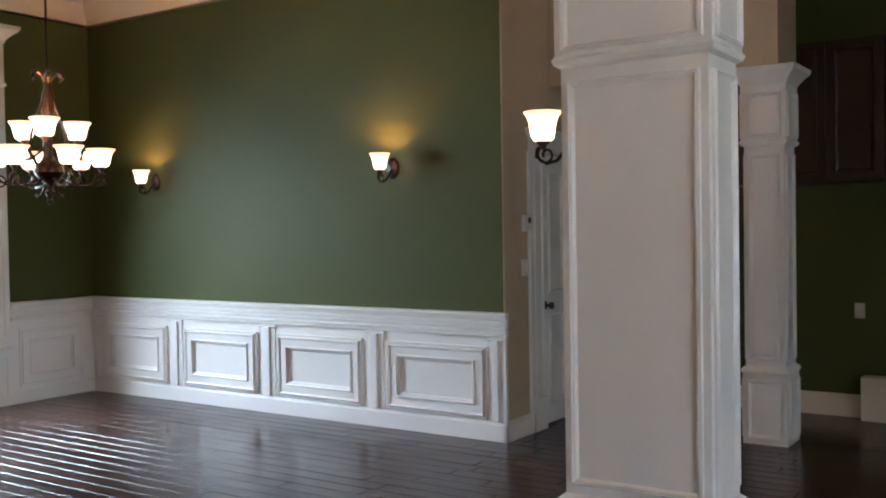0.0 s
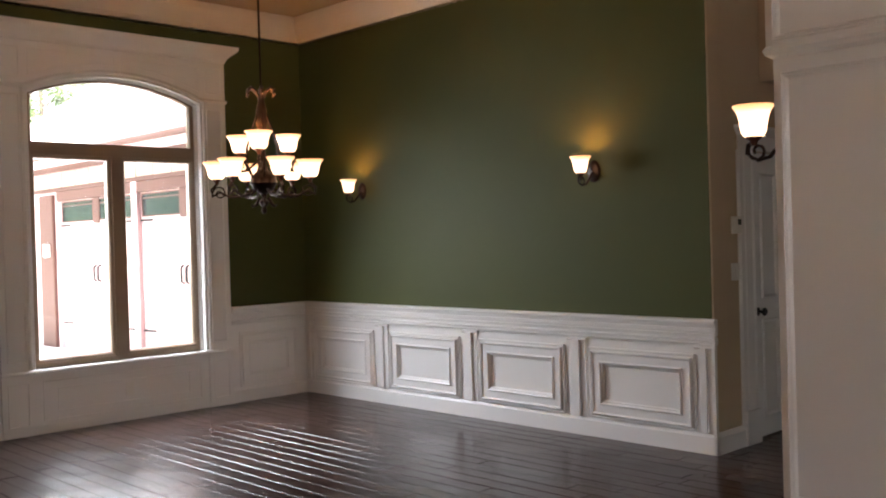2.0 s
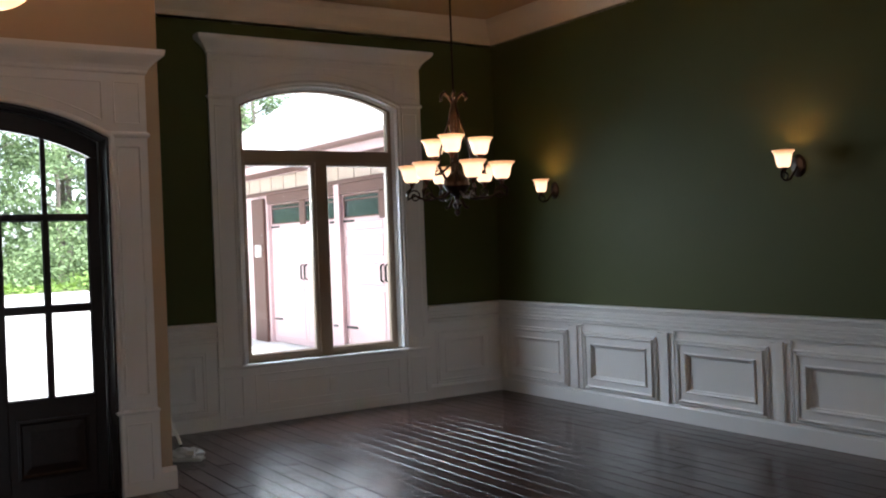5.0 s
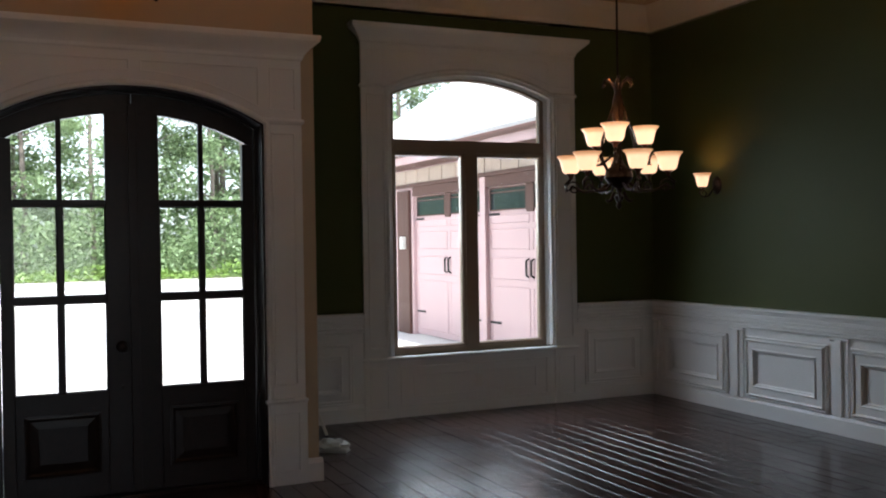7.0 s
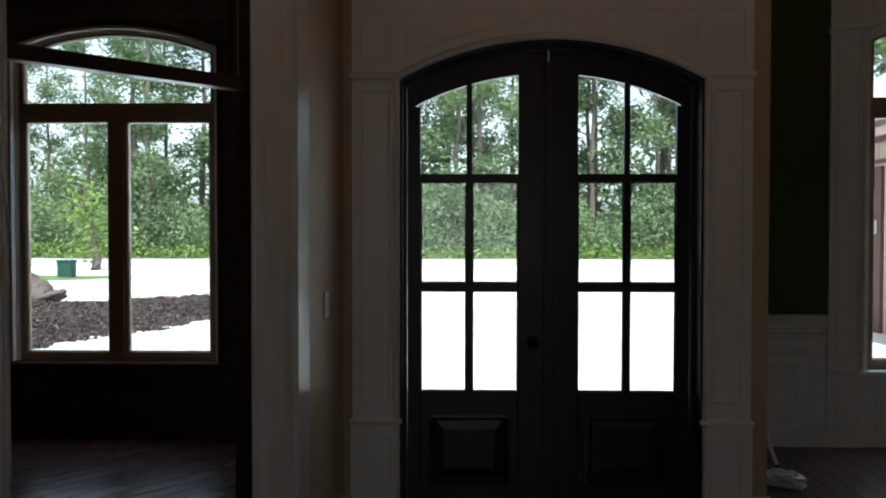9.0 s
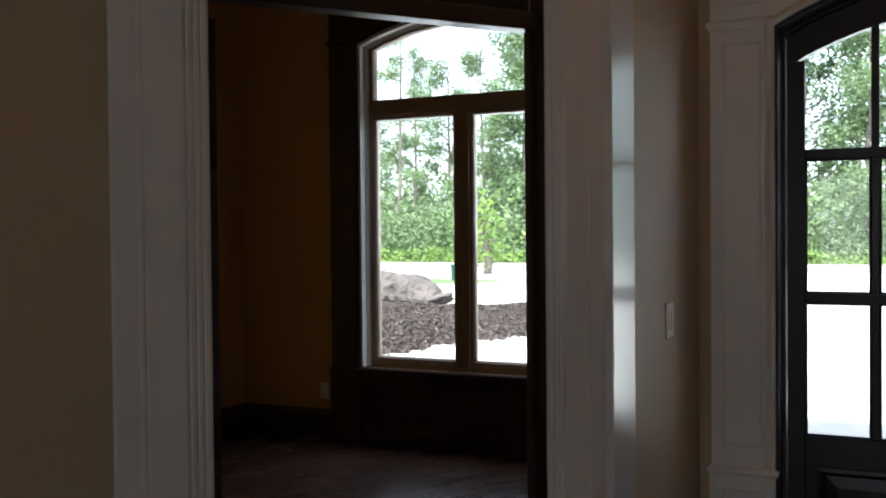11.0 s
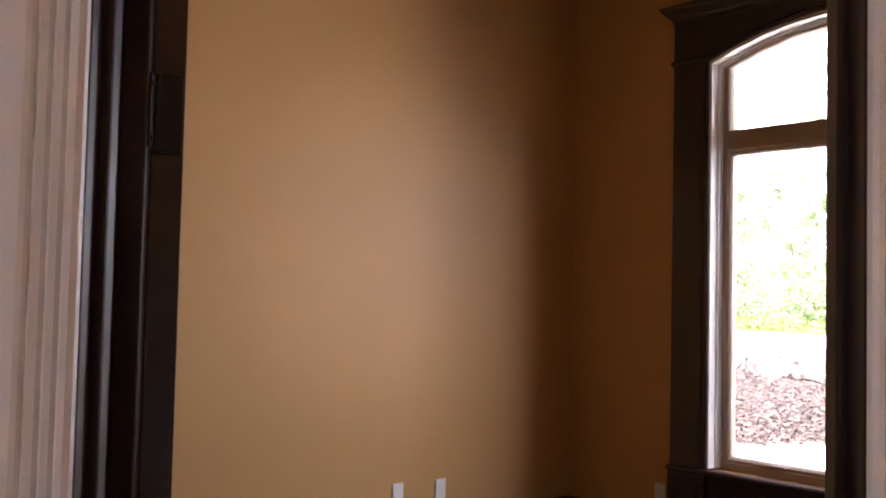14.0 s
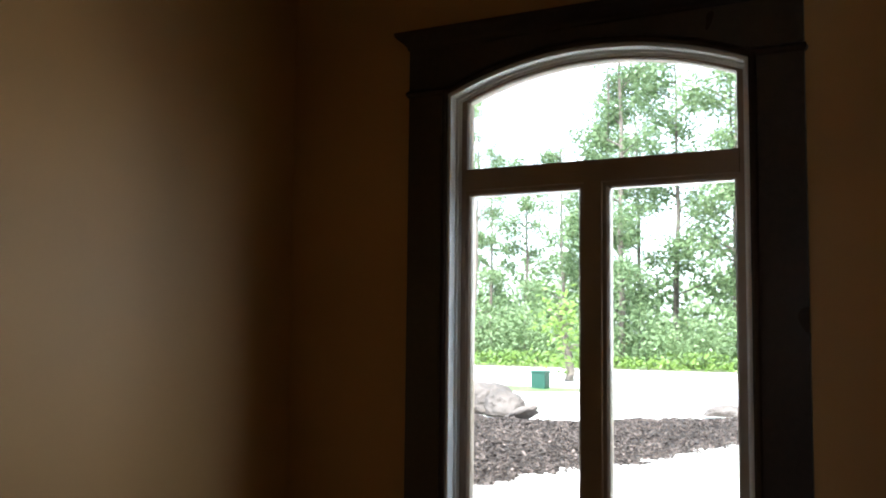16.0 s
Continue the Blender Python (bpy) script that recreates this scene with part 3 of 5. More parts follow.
def arched_window(name, m, label, trim, rise, apron, spring=2.80, head=3.18, top=1.0):
    th = thing(name, m, label, "window", "", "structure")
    arched_surround(th, 0.80, 0.245, spring, rise, 0.52, head, trim, 0.53, top)
    bm = bmesh.new()
    cap(bm, -0.84, 0.84, 0.495, 0.05, [(0, 0.0), (0.006, 0.008), (0.022, 0.008), (0.03, 0.0)])
    part("window_sill", bm, trim, th)
    bm = boxes((-0.80, 0.80, 0.0, 0.495, 0, 0.016))
    recess_frame(bm, -0.72, 0.72, 0.10, 0.43, 0.016, 0.4)
    if apron:
        recess_frame(bm, -0.60, 0.60, 0.17, 0.36, 0.016, 0.3)
    box(bm, -0.80, 0.80, 0.0, 0.07, 0.016, 0.022)
    part("apron_panel", bm, trim, th)
    ring = [(-0.80, 0.53)] + arc(-0.80, 0.80, spring, rise) + [(0.80, 0.53)]
    part("jamb_liner", mould(bmesh.new(), ring, [(0, 0.024), (-0.014, 0.028), (-0.022, 0.024), (-0.022, -0.03), (-0.032, -0.034), (-0.032, -0.05), (-0.044, -0.054), (-0.044, -0.16), (0, -0.16)]), LINER, th, "white stepped window jamb")
    part("window_frame", mould(bmesh.new(), [(-0.756, 0.53)] + arc(-0.756, 0.756, spring - 0.01, rise - 0.012) + [(0.756, 0.53)], [(0, -0.06), (-0.030, -0.06), (-0.036, -0.075), (-0.036, -0.13), (0, -0.13)]), TAUPE, th)
    part("bottom_rail", boxes((-0.756, 0.756, 0.525, 0.565, -0.13, -0.055), bevel=0.003), TAUPE, th)
    part("transom_bar", boxes((-0.735, 0.735, 2.275, 2.385, -0.135, -0.05), bevel=0.004), TAUPE, th)
    part("mullion", boxes((-0.05, 0.05, 0.55, 2.28, -0.135, -0.05), bevel=0.004), TAUPE, th)
    for a, b in ((-0.738, -0.048), (0.048, 0.738)):
        sash = part("sash", mould(bmesh.new(), rect(a, b, 0.56, 2.28), [(0, -0.065), (0.022, -0.065), (0.034, -0.078), (0.036, -0.09), (0.036, -0.12), (0, -0.12)], True), TAUPE, th)
        pane = part("pane", boxes((a + 0.02, b - 0.02, 0.58, 2.26, -0.102, -0.096)), GLASS, sash)
        pane.visible_shadow = False
        part("latch", boxes((a + 0.30, a + 0.40, 0.575, 0.59, -0.065, -0.045), bevel=0.003), TAUPE, sash)
    us = [-0.72 + 1.44 * k / 28 for k in range(29)]
    pane = part("transom_pane", fill_between(bmesh.new(), us, lambda u: 2.375, lambda u: arc_v(u, -0.74, 0.74, spring - 0.025, rise - 0.014), -0.102, -0.096), GLASS, th)
    pane.visible_shadow = False
    return th


arched_window("window_1", Matrix.Translation((XWD, 0, 0)) @ F_DINE, "arched taupe window in tall white panelled surround", WHITE, 0.175, True)
arched_window("window_2", Matrix.Translation((XWS, 0, 0)) @ F_STUDY @ Matrix.Diagonal((0.94, 1, 1, 1)), "arched taupe window in dark stained wooden surround", DARK, 0.155, True, 2.77, 3.02, 0.62)

# ---- entry doors ----
ent = thing("entry_surround", Matrix.Translation((XDOOR, 0, 0)) @ F_ENTRY, "white panelled arched surround with crown round entry doors", "door surround", "", "structure")
arched_surround(ent, 0.76, 0.24, 2.24, 0.20, 0.54, 2.64, WHITE, 0.0)
part("door_jamb", mould(bmesh.new(), [(-0.76, 0.0)] + arc(-0.76, 0.76, 2.24, 0.20) + [(0.76, 0.0)], [(0, 0.02), (-0.012, 0.02), (-0.012, -0.13), (-0.024, -0.13), (-0.024, -0.28), (0, -0.28)]), DOORWOOD, ent, "dark stained door jamb")
part("threshold", boxes((-0.75, 0.75, 0.0, 0.02, -0.28, -0.10), bevel=0.004), BRONZE, ent)


def entry_leaf(name, s):
    """One leaf of the pair; s: -1 hinged at its left, 1 at its right. Built round the meeting line."""
    th = thing(name, Matrix.Translation((XDOOR, 0, 0)) @ F_ENTRY @ Matrix.Translation((0, 0, -0.19)), "dark espresso wooden entry door leaf with six glass panes", "door", "arched entry doors", "structure")
    W0, W1 = -0.024, 0.024

    def bx(a, b, v0, v1, w0=W0, w1=W1, bevel=0.003):
        u0, u1 = sorted((s * a, s * b))
        return boxes((u0, u1, v0, v1, w0, w1), bevel=bevel)

    glass_top = lambda u: arc_v(u, -0.68, 0.68, 2.14, 0.16)
    door_top = lambda u: arc_v(u, -0.757, 0.757, 2.235, 0.198)
    inner, outer, edge = 0.155, 0.665, 0.733
    part("lock_stile", bx(0.002, inner, 0.02, 2.30), DOORWOOD, th)
    part("hinge_stile", bx(outer, edge, 0.02, 2.13), DOORWOOD, th)
    bm = bmesh.new()
    us = sorted(s * (0.002 + (edge - 0.002) * k / 20) for k in range(21))
    fill_between(bm, us, lambda u: max(glass_top(u) if abs(u) < 0.67 else 2.13, 2.13), lambda u: door_top(u) - 0.012, W0 + 0.001, W1 - 0.001)
    part("top_rail", bm, DOORWOOD, th)
    part("bottom_rail", bx(inner, outer, 0.02, 0.64), DOORWOOD, th)
    bm = bmesh.new()
    u0, u1 = sorted((s * 0.20, s * 0.62))
    mould(bm, rect(u0, u1, 0.16, 0.52), [(0, 0.024), (0.0, 0.036), (0.015, 0.038), (0.03, 0.028), (0.075, 0.036), (0.08, 0.036)], True)
    box(bm, u0 + 0.078, u1 - 0.078, 0.238, 0.442, 0.02, 0.036)
    part("raised_panel", bm, DOORWOOD, th)
    part("muntin", bx(0.395, 0.425, 0.64, 2.26, -0.016, 0.018), DOORWOOD, th)
    for v in (1.17, 1.74):
        part("muntin", bx(inner, outer, v, v + 0.04, -0.016, 0.020), DOORWOOD, th)
    for a, b in ((inner, 0.395), (0.425, outer)):
        u0, u1 = sorted((s * a, s * b))
        for v0, v1 in ((0.64, 1.17), (1.21, 1.74)):
            p = part("pane", boxes((u0 - 0.004, u1 + 0.004, v0 - 0.004, v1 + 0.004, -0.003, 0.003)), GLASS, th)
            p.visible_shadow = False
            recess = mould(bmesh.new(), rect(u0, u1, v0, v1), [(0, 0.004), (0.003, 0.012), (0.008, 0.006), (0.008, 0.004)], True)
            part("glazing_bead", recess, DOORWOOD, th)
        us = [u0 + (u1 - u0) * k / 10 for k in range(11)]
        p = part("pane", fill_between(bmesh.new(), us, lambda u: 1.776, lambda u: glass_top(u) + 0.004, -0.003, 0.003), GLASS, th)
        p.visible_shadow = False
    if s > 0:
        part("astragal", boxes((-0.022, 0.03, 0.02, 2.36, 0.025, 0.036), bevel=0.003), DOORWOOD, th)
    if s < 0:
        bm = lathe(bmesh.new(), [(0.0, 0.0), (0.032, 0.0), (0.034, 0.006), (0.028, 0.012), (0.012, 0.016), (0.011, 0.040), (0.024, 0.046), (0.030, 0.058), (0.026, 0.070), (0.0, 0.076)], 20)
        k = part("knob", bm, BRONZE, th, "dark bronze door knob", True)
        k.matrix_local = Matrix.Translation((-0.075, 0.90, 0.024))
        bm = lathe(bmesh.new(), [(0.0, 0.0), (0.012, 0.0), (0.012, 0.008), (0.0, 0.01)], 14)
        k = part("bolt_cover", bm, BRONZE, th, "", True)
        k.matrix_local = Matrix.Translation((-0.07, 0.66, 0.024))
    return th


entry_leaf("door_1", -1)
entry_leaf("door_2", 1)

# ---- wainscot ----
RAIL = [(0.0, 0.0), (0.0, 0.026), (0.012, 0.028), (0.016, 0.018), (0.022, 0.018), (0.026, 0.030), (0.05, 0.030), (0.054, 0.024), (0.060, 0.034), (0.075, 0.038), (0.085, 0.048), (0.10, 0.050), (0.108, 0.044), (0.112, 0.0)]


def chair_rail(name, m, u0, u1):
    bm = mould(bmesh.new(), [(u0, 0.795), (u1, 0.795)], RAIL)
    mould(bm, [(u0, 0.735), (u1, 0.735)], [(0, 0.0), (0.0, 0.030), (0.010, 0.034), (0.015, 0.024), (0.021, 0.024), (0.025, 0.037), (0.038, 0.037), (0.043, 0.020), (0.046, 0.0)])
    ob = part(name, bm, WHITE)
    ob.matrix_world = m
    tagged(ob, "white moulded chair rail above the wainscot", "chair rail", "", "structure")


def backing(name, m, u0, u1):
    ob = part(name, boxes((u0, u1, 0.0, 0.90, 0.0, 0.008)), WHITE)
    ob.matrix_world = m
    tagged(ob, "white painted wainscot backing board", "wainscot", "", "structure")


chair_rail("trim_rail_side", F_SIDE, -YD, -YE + 0.03)
chair_rail("trim_rail_front_a", F_DINE, XR, XWD - 1.05)
chair_rail("trim_rail_front_b", F_DINE, XWD + 1.05, XG)
backing("trim_wainscot_side", F_SIDE, -YD, -YE)
backing("trim_wainscot_front_a", F_DINE, XR, XWD - 1.05)
backing("trim_wainscot_front_b", F_DINE, XWD + 1.05, XG)

BOLECTION = [(0.0, 0.006), (0.0, 0.030), (0.004, 0.034), (0.011, 0.034), (0.014, 0.022), (0.022, 0.022), (0.024, 0.042), (0.030, 0.048), (0.038, 0.046), (0.042, 0.036), (0.046, 0.034), (0.098, 0.034), (0.100, 0.042), (0.106, 0.047), (0.114, 0.044), (0.117, 0.028), (0.128, 0.026), (0.131, 0.014), (0.148, 0.010)]


def wainscot_panel(m, u0, u1, group, depth=1.0):
    th = thing("wainscot_panel", m, "white raised wainscot panel with a recessed field", "wainscot panel", group, "structure")
    bm = mould(bmesh.new(), rect(u0, u1, 0.145, 0.665), [(o, 0.006 + (w - 0.006) * depth) for o, w in BOLECTION], True)
    part("panel_frame", bm, WHITE, th)
    part("field", boxes((u0 + 0.14, u1 - 0.14, 0.285, 0.525, 0.006, 0.006 + 0.008 * depth)), WHITE, th)


def wainscot_stile(m, uc, w):
    th = thing("wainscot_stile", m, "white fluted wainscot stile between panels", "wainscot stile", "wainscot stiles", "structure")
    part("board", boxes((uc - w / 2, uc + w / 2, 0.14, 0.72, 0.006, 0.022), bevel=0.004), WHITE, th)
    part("raised_strip", boxes((uc - w / 5, uc + w / 5, 0.14, 0.715, 0.02, 0.040), bevel=0.006), WHITE, th)
    part("cap_block", cap(bmesh.new(), uc - w / 2, uc + w / 2, 0.70, 0.022, [(0, 0.0), (0.008, 0.008), (0.02, 0.010), (0.03, 0.0)]), WHITE, th)


STEP = 1.119
for k in range(4):
    c = -(3.965 + STEP * k)
    wainscot_panel(F_SIDE, c - 0.445, c + 0.445, "side wall wainscot panels")
for k in range(3):
    wainscot_stile(F_SIDE, -(4.52 + STEP * k), 0.165)
wainscot_stile(F_SIDE, -3.45, 0.13)
wainscot_stile(F_SIDE, -7.86, 0.12)
wainscot_panel(F_DINE, 2.06, 2.74, "front wall wainscot panels", 0.5)
wainscot_panel(F_DINE, 5.02, 5.68, "front wall wainscot panels", 0.5)
ob = part("trim_corner_bead", boxes((-YE - 0.004, -YE + 0.022, 0.13, 0.905, 0.0, 0.03), bevel=0.004), WHITE)
ob.matrix_world = F_SIDE
tagged(ob, "white corner bead at the wainscot end", "trim", "", "structure")

# ---- study doorway ----
dw = thing("study_doorway", F_DIAG, "white casing and dark jamb of the angled study doorway", "doorway", "", "structure")
CASE = [(0.0, 0.0), (0.0, 0.012), (0.006, 0.017), (0.013, 0.017), (0.016, 0.012), (0.020, 0.017), (0.027, 0.019), (0.031, 0.013), (0.035, 0.018), (0.043, 0.021), (0.047, 0.015), (0.051, 0.021), (0.056, 0.024), (0.128, 0.024), (0.130, 0.0222), (0.134, 0.0222), (0.136, 0.026), (0.142, 0.026), (0.145, 0.023), (0.19, 0.023), (0.194, 0.0)]
part("casing", mould(bmesh.new(), [(0.3965, 0.0), (0.3965, 2.80)], [(-o * 0.87, w) for o, w in CASE]), WHITE, dw)
part("casing", mould(bmesh.new(), [(-0.4515, 2.80), (-0.4515, 0.0)], [(-o * 1.03, w) for o, w in CASE]), WHITE, dw)
part("head_casing", boxes((-0.65, 0.56, 2.80, 3.0, 0.0, 0.03), bevel=0.004), WHITE, dw)
for u0, u1, back in ((-0.4695, -0.4505, -0.150), (0.3955, 0.4145, -0.085)):
    part("jamb", boxes((u0, u1, 0.0, 2.78, back, -0.002), bevel=0.003), DARK, dw, "dark stained glossy jamb")
for u0, u1 in ((-0.453, -0.438), (0.383, 0.398)):
    part("inner_stop", boxes((u0, u1, 0.0, 1.98, -0.075, -0.040), bevel=0.005), DARK, dw, "dark stained door stop")
part("rebate_strip", boxes((-0.4506, -0.420, 0.0, 1.975, -0.1535, -0.126), bevel=0.003), DARK, dw, "dark stained jamb rebate")
part("transom_bar", boxes((-0.4502, 0.3952, 1.975, 2.02, -0.08, -0.02), bevel=0.004), DARK, dw, "dark stained transom bar")
p = part("transom_pane", boxes((-0.4502, 0.3952, 2.01, 2.77, -0.066, -0.060)), GLASS, dw)
p.visible_shadow = False
part("study_casing", boxes((-0.66, -0.470, 0.0, 2.9, -0.105, -0.082), bevel=0.004), DARK, dw, "dark stained casing")
part("study_casing", boxes((0.4155, 0.52, 0.0, 2.9, -0.100, -0.082), bevel=0.004), DARK, dw, "dark stained casing")
ob = part("trim_entry_pilaster", boxes((4.712, 4.955, 0.0, 2.80, 0.0, 0.034), bevel=0.004), GLOSS)
ob.matrix_world = F_LEFT
tagged(ob, "glossy white flat casing board on the entry wall", "trim", "", "structure")
sd = thing("door_3", F_DIAG @ Matrix.Translation((-0.423, 0, -0.156)) @ Matrix.Rotation(radians(116), 4, "Y"), "dark stained wooden study door standing wide open", "door", "", "structure")
bm = boxes((0.0, 0.77, 0.01, 1.96, 0.0, 0.042), bevel=0.003)
for v0, v1 in ((0.2, 0.9), (1.05, 1.85)):
    recess_frame(bm, 0.12, 0.65, v0, v1, 0.042, 1.0)
part("slab", bm, DARK, sd)
for z in (0.28, 1.0, 1.665):
    part("hinge_leaf", boxes((-0.003, 0.0, z - 0.05, z + 0.05, 0.003, 0.038), bevel=0.001), BLACK, sd, "dark metal hinge leaf")
for z in (0.28, 1.0, 1.665):
    h = part("hinge", boxes((-0.420, -0.417, z - 0.045, z + 0.045, -0.150, -0.130), bevel=0.001), BLACK, dw, "dark metal hinge leaf")
    part("hinge_barrel", tube(bmesh.new(), [(-0.417, z - 0.046, -0.154), (-0.417, z + 0.046, -0.154)], 0.006, 10), BLACK, dw, "dark metal hinge barrel")
    for dz in (-0.032, 0.032):
        sc = part("screw", lathe(bmesh.new(), [(0.0, 0.0), (0.005, 0.0), (0.004, 0.002), (0.0, 0.002)], 10), BRONZE, h)
        sc.matrix_local = Matrix.Translation((-0.417, z + dz, -0.136)) @ Matrix.Rotation(radians(90), 4, "Y")

# ---- hall door ----
hd = thing("door_4", F_HALL, "white panelled interior door, closed, with bronze knob", "door", "", "structure")
bm = boxes((6.39, 7.17, 0.012, 2.04, -0.06, -0.02))
for v0, v1 in ((0.15, 0.85), (1.0, 1.9)):
    for a, b in ((6.51, 6.74), (6.82, 7.05)):
        recess_frame(bm, a, b, v0, v1, -0.02, 1.0)
part("slab", bm, WHITE, hd)
k = part("knob", lathe(bmesh.new(), [(0, 0), (0.03, 0.0), (0.03, 0.006), (0.011, 0.012), (0.011, 0.036), (0.026, 0.044), (0.03, 0.056), (0.022, 0.066), (0, 0.07)], 20), BLACK, hd, "dark bronze knob", True)
k.matrix_local = Matrix.Translation((6.45, 0.91, -0.02))
part("casing", mould(bmesh.new(), [(6.38, 2.05), (6.38, 0.0)], [(-o * 1.15, w) for o, w in CASE]), WHITE, hd)
part("head_casing", cap(bmesh.new(), 6.18, 7.38, 2.05, 0.02, [(0, 0.0), (0.1, 0.0), (0.11, 0.012), (0.15, 0.04), (0.17, 0.04), (0.17, 0.0)]), WHITE, hd)
part("plinth_block", boxes((6.165, 6.365, 0.0, 0.24, 0.0, 0.042), bevel=0.006), WHITE, hd)


def plate(name, m, u, v, w, h, label, category, rockers=1, kind="switch"):
    th = thing(name, m @ Matrix.Translation((u, v, 0)), label, category)
    part("cover", boxes((-w / 2, w / 2, -h / 2, h / 2, 0, 0.007), bevel=0.0025), PLASTIC, th)
    for k in range(rockers):
        c = (k - (rockers - 1) / 2) * 0.046
        if kind == "switch":
            part("rocker", boxes((c - 0.016, c + 0.016, -0.032, 0.032, 0.005, 0.011), bevel=0.002), PLASTIC, th)
        else:
            for dz in (-0.020, 0.020):
                part("socket", boxes((c - 0.013, c + 0.013, dz - 0.013, dz + 0.013, 0.005, 0.009), bevel=0.002), PLASTIC, th)


plate("light_switch", F_LEFT, 5.58, 1.16, 0.118, 0.118, "white double light switch on beige wall", "light switch", 2)
plate("light_switch", F_HALL, 6.115, 1.21, 0.118, 0.118, "white double light switch beside hall door", "light switch", 2)
plate("light_switch", frame_at(7.90, 0, 0, (-1, 0)), -1.46, 0.82, 0.075, 0.118, "white switch plate on dark green wall", "light switch", 1)
plate("outlet", F_SWEST, 6.78, 0.38, 0.072, 0.116, "white outlet low on golden tan wall", "outlet", 1, "outlet")
plate("outlet", F_SWEST, 7.08, 0.37, 0.072, 0.116, "white outlet low on golden tan wall", "outlet", 1, "outlet")
plate("outlet", Matrix.Translation((0, -0.016, 0)) @ F_DINE, XWD + 0.02, 0.27, 0.072, 0.116, "white outlet on the white panel under the window", "outlet", 1, "outlet")
plate("outlet", F_STUDY, -3.20, 0.34, 0.072, 0.116, "tan outlet low on golden tan wall", "outlet", 1, "outlet")
tm = thing("thermostat", F_HALL @ Matrix.Translation((6.12, 1.53, 0)), "white wall thermostat with small display", "thermostat")
part("body", boxes((-0.055, 0.055, -0.06, 0.06, 0, 0.028), bevel=0.006), PLASTIC, tm)
part("display", boxes((-0.005, 0.04, 0.0, 0.04, 0.027, 0.030), bevel=0.001), SCREEN, tm)

# ---- columns ----


def column(name, x0, x1, y0, y1, label, z_base, z_band, z_top):
    """A square panelled column: base block, shaft, wider upper block and a crown."""
    th = thing(name, pose((x0 + x1) / 2, (y0 + y1) / 2, 0), label, "column", "white panelled columns", "structure")
    hx, hy = (x1 - x0) / 2, (y1 - y0) / 2

    def ring4(bm, prof):
        rings = [[bm.verts.new((sx * (hx + o), sy * (hy + o), z)) for sx, sy in ((-1, -1), (1, -1), (1, 1), (-1, 1))] for z, o in prof]
        for a, b in zip(rings, rings[1:]):
            for k in range(4):
                bm.faces.new((a[k], a[(k + 1) % 4], b[(k + 1) % 4], b[k]))
        bm.faces.new(rings[0])
        bm.faces.new(rings[-1])
        return bm

    def panels(bm, z0, z1, o):
        for ang, half, out in ((0, hx, hy), (90, hy, hx), (180, hx, hy), (270, hy, hx)):
            tmp = bmesh.new()
            mould(tmp, rect(-half - o + 0.030, half + o - 0.030, z0, z1), [(0.0, 0.0), (0.0, 0.010), (0.005, 0.016), (0.010, 0.010), (0.014, 0.015), (0.021, 0.008), (0.026, 0.0)], True)
            mt = Matrix.Rotation(radians(ang), 4, "Z") @ Matrix(((1, 0, 0, 0), (0, 0, -1, -out - o), (0, 1, 0, 0), (0, 0, 0, 1)))
            tmp.transform(mt)
            me = bpy.data.meshes.new("tmp")
            tmp.to_mesh(me)
            tmp.free()
            bm.from_mesh(me)
            bpy.data.meshes.remove(me)
        return bm

    part("base_block", panels(ring4(bmesh.new(), [(0, 0.018), (z_base - 0.05, 0.018), (z_base - 0.04, 0.026), (z_base - 0.02, 0.026), (z_base, 0.004)]), 0.04, z_base - 0.09, 0.018), WHITE, th)
    part("shaft", panels(ring4(bmesh.new(), [(z_base, 0.0), (z_band, 0.0)]), z_base + 0.04, z_band - 0.05, 0.0), WHITE, th)
    part("upper_block", panels(ring4(bmesh.new(), [(z_band, 0.0), (z_band + 0.012, 0.02), (z_band + 0.03, 0.028), (z_band + 0.045, 0.018), (z_top, 0.018)]), z_band + 0.058, z_top - 0.05, 0.018), WHITE, th)
    part("crown", ring4(bmesh.new(), [(z_top, 0.018), (z_top + 0.02, 0.03), (z_top + 0.06, 0.06), (z_top + 0.09, 0.09), (z_top + 0.12, 0.095), (z_top + 0.12, 0.0)]), WHITE, th)


column("column_1", 3.32, 3.635, 1.10, 1.672, "tall white panelled square column, close and wide", 0.48, 2.10, 2.62)
column("column_2", 6.62, 6.89, 1.69, 1.955, "slim white panelled square column by the kitchen", 0.53, 2.02, 2.43)
tagged(part("trim_beam", boxes((3.2, 3.92, 0.2, 2.2, 2.74, TOP), (6.52, 7.0, 1.70, 3.384, 2.552, TOP)), BEIGE), "beige dropped beam above the columns", "beam", "", "structure")

# ---- lamps ----


def shade_profile(r, h):
    return [(0.26 * r, 0.0), (0.48 * r, 0.06 * h), (0.60 * r, 0.20 * h), (0.66 * r, 0.42 * h), (0.72 * r, 0.64 * h), (0.82 * r, 0.82 * h), (1.0 * r, 0.97 * h), (0.985 * r, 1.0 * h), (0.79 * r, 0.83 * h), (0.68 * r, 0.62 * h), (0.62 * r, 0.42 * h), (0.55 * r, 0.20 * h), (0.26 * r, 0.06 * h)]


def scroll(cx, cz, r0, turns, start, grow, n=26):
    return [(cx + (r0 + grow * k / n) * math.cos(start + turns * 2 * math.pi * k / n), cz + (r0 + grow * k / n) * math.sin(start + turns * 2 * math.pi * k / n)) for k in range(n + 1)]


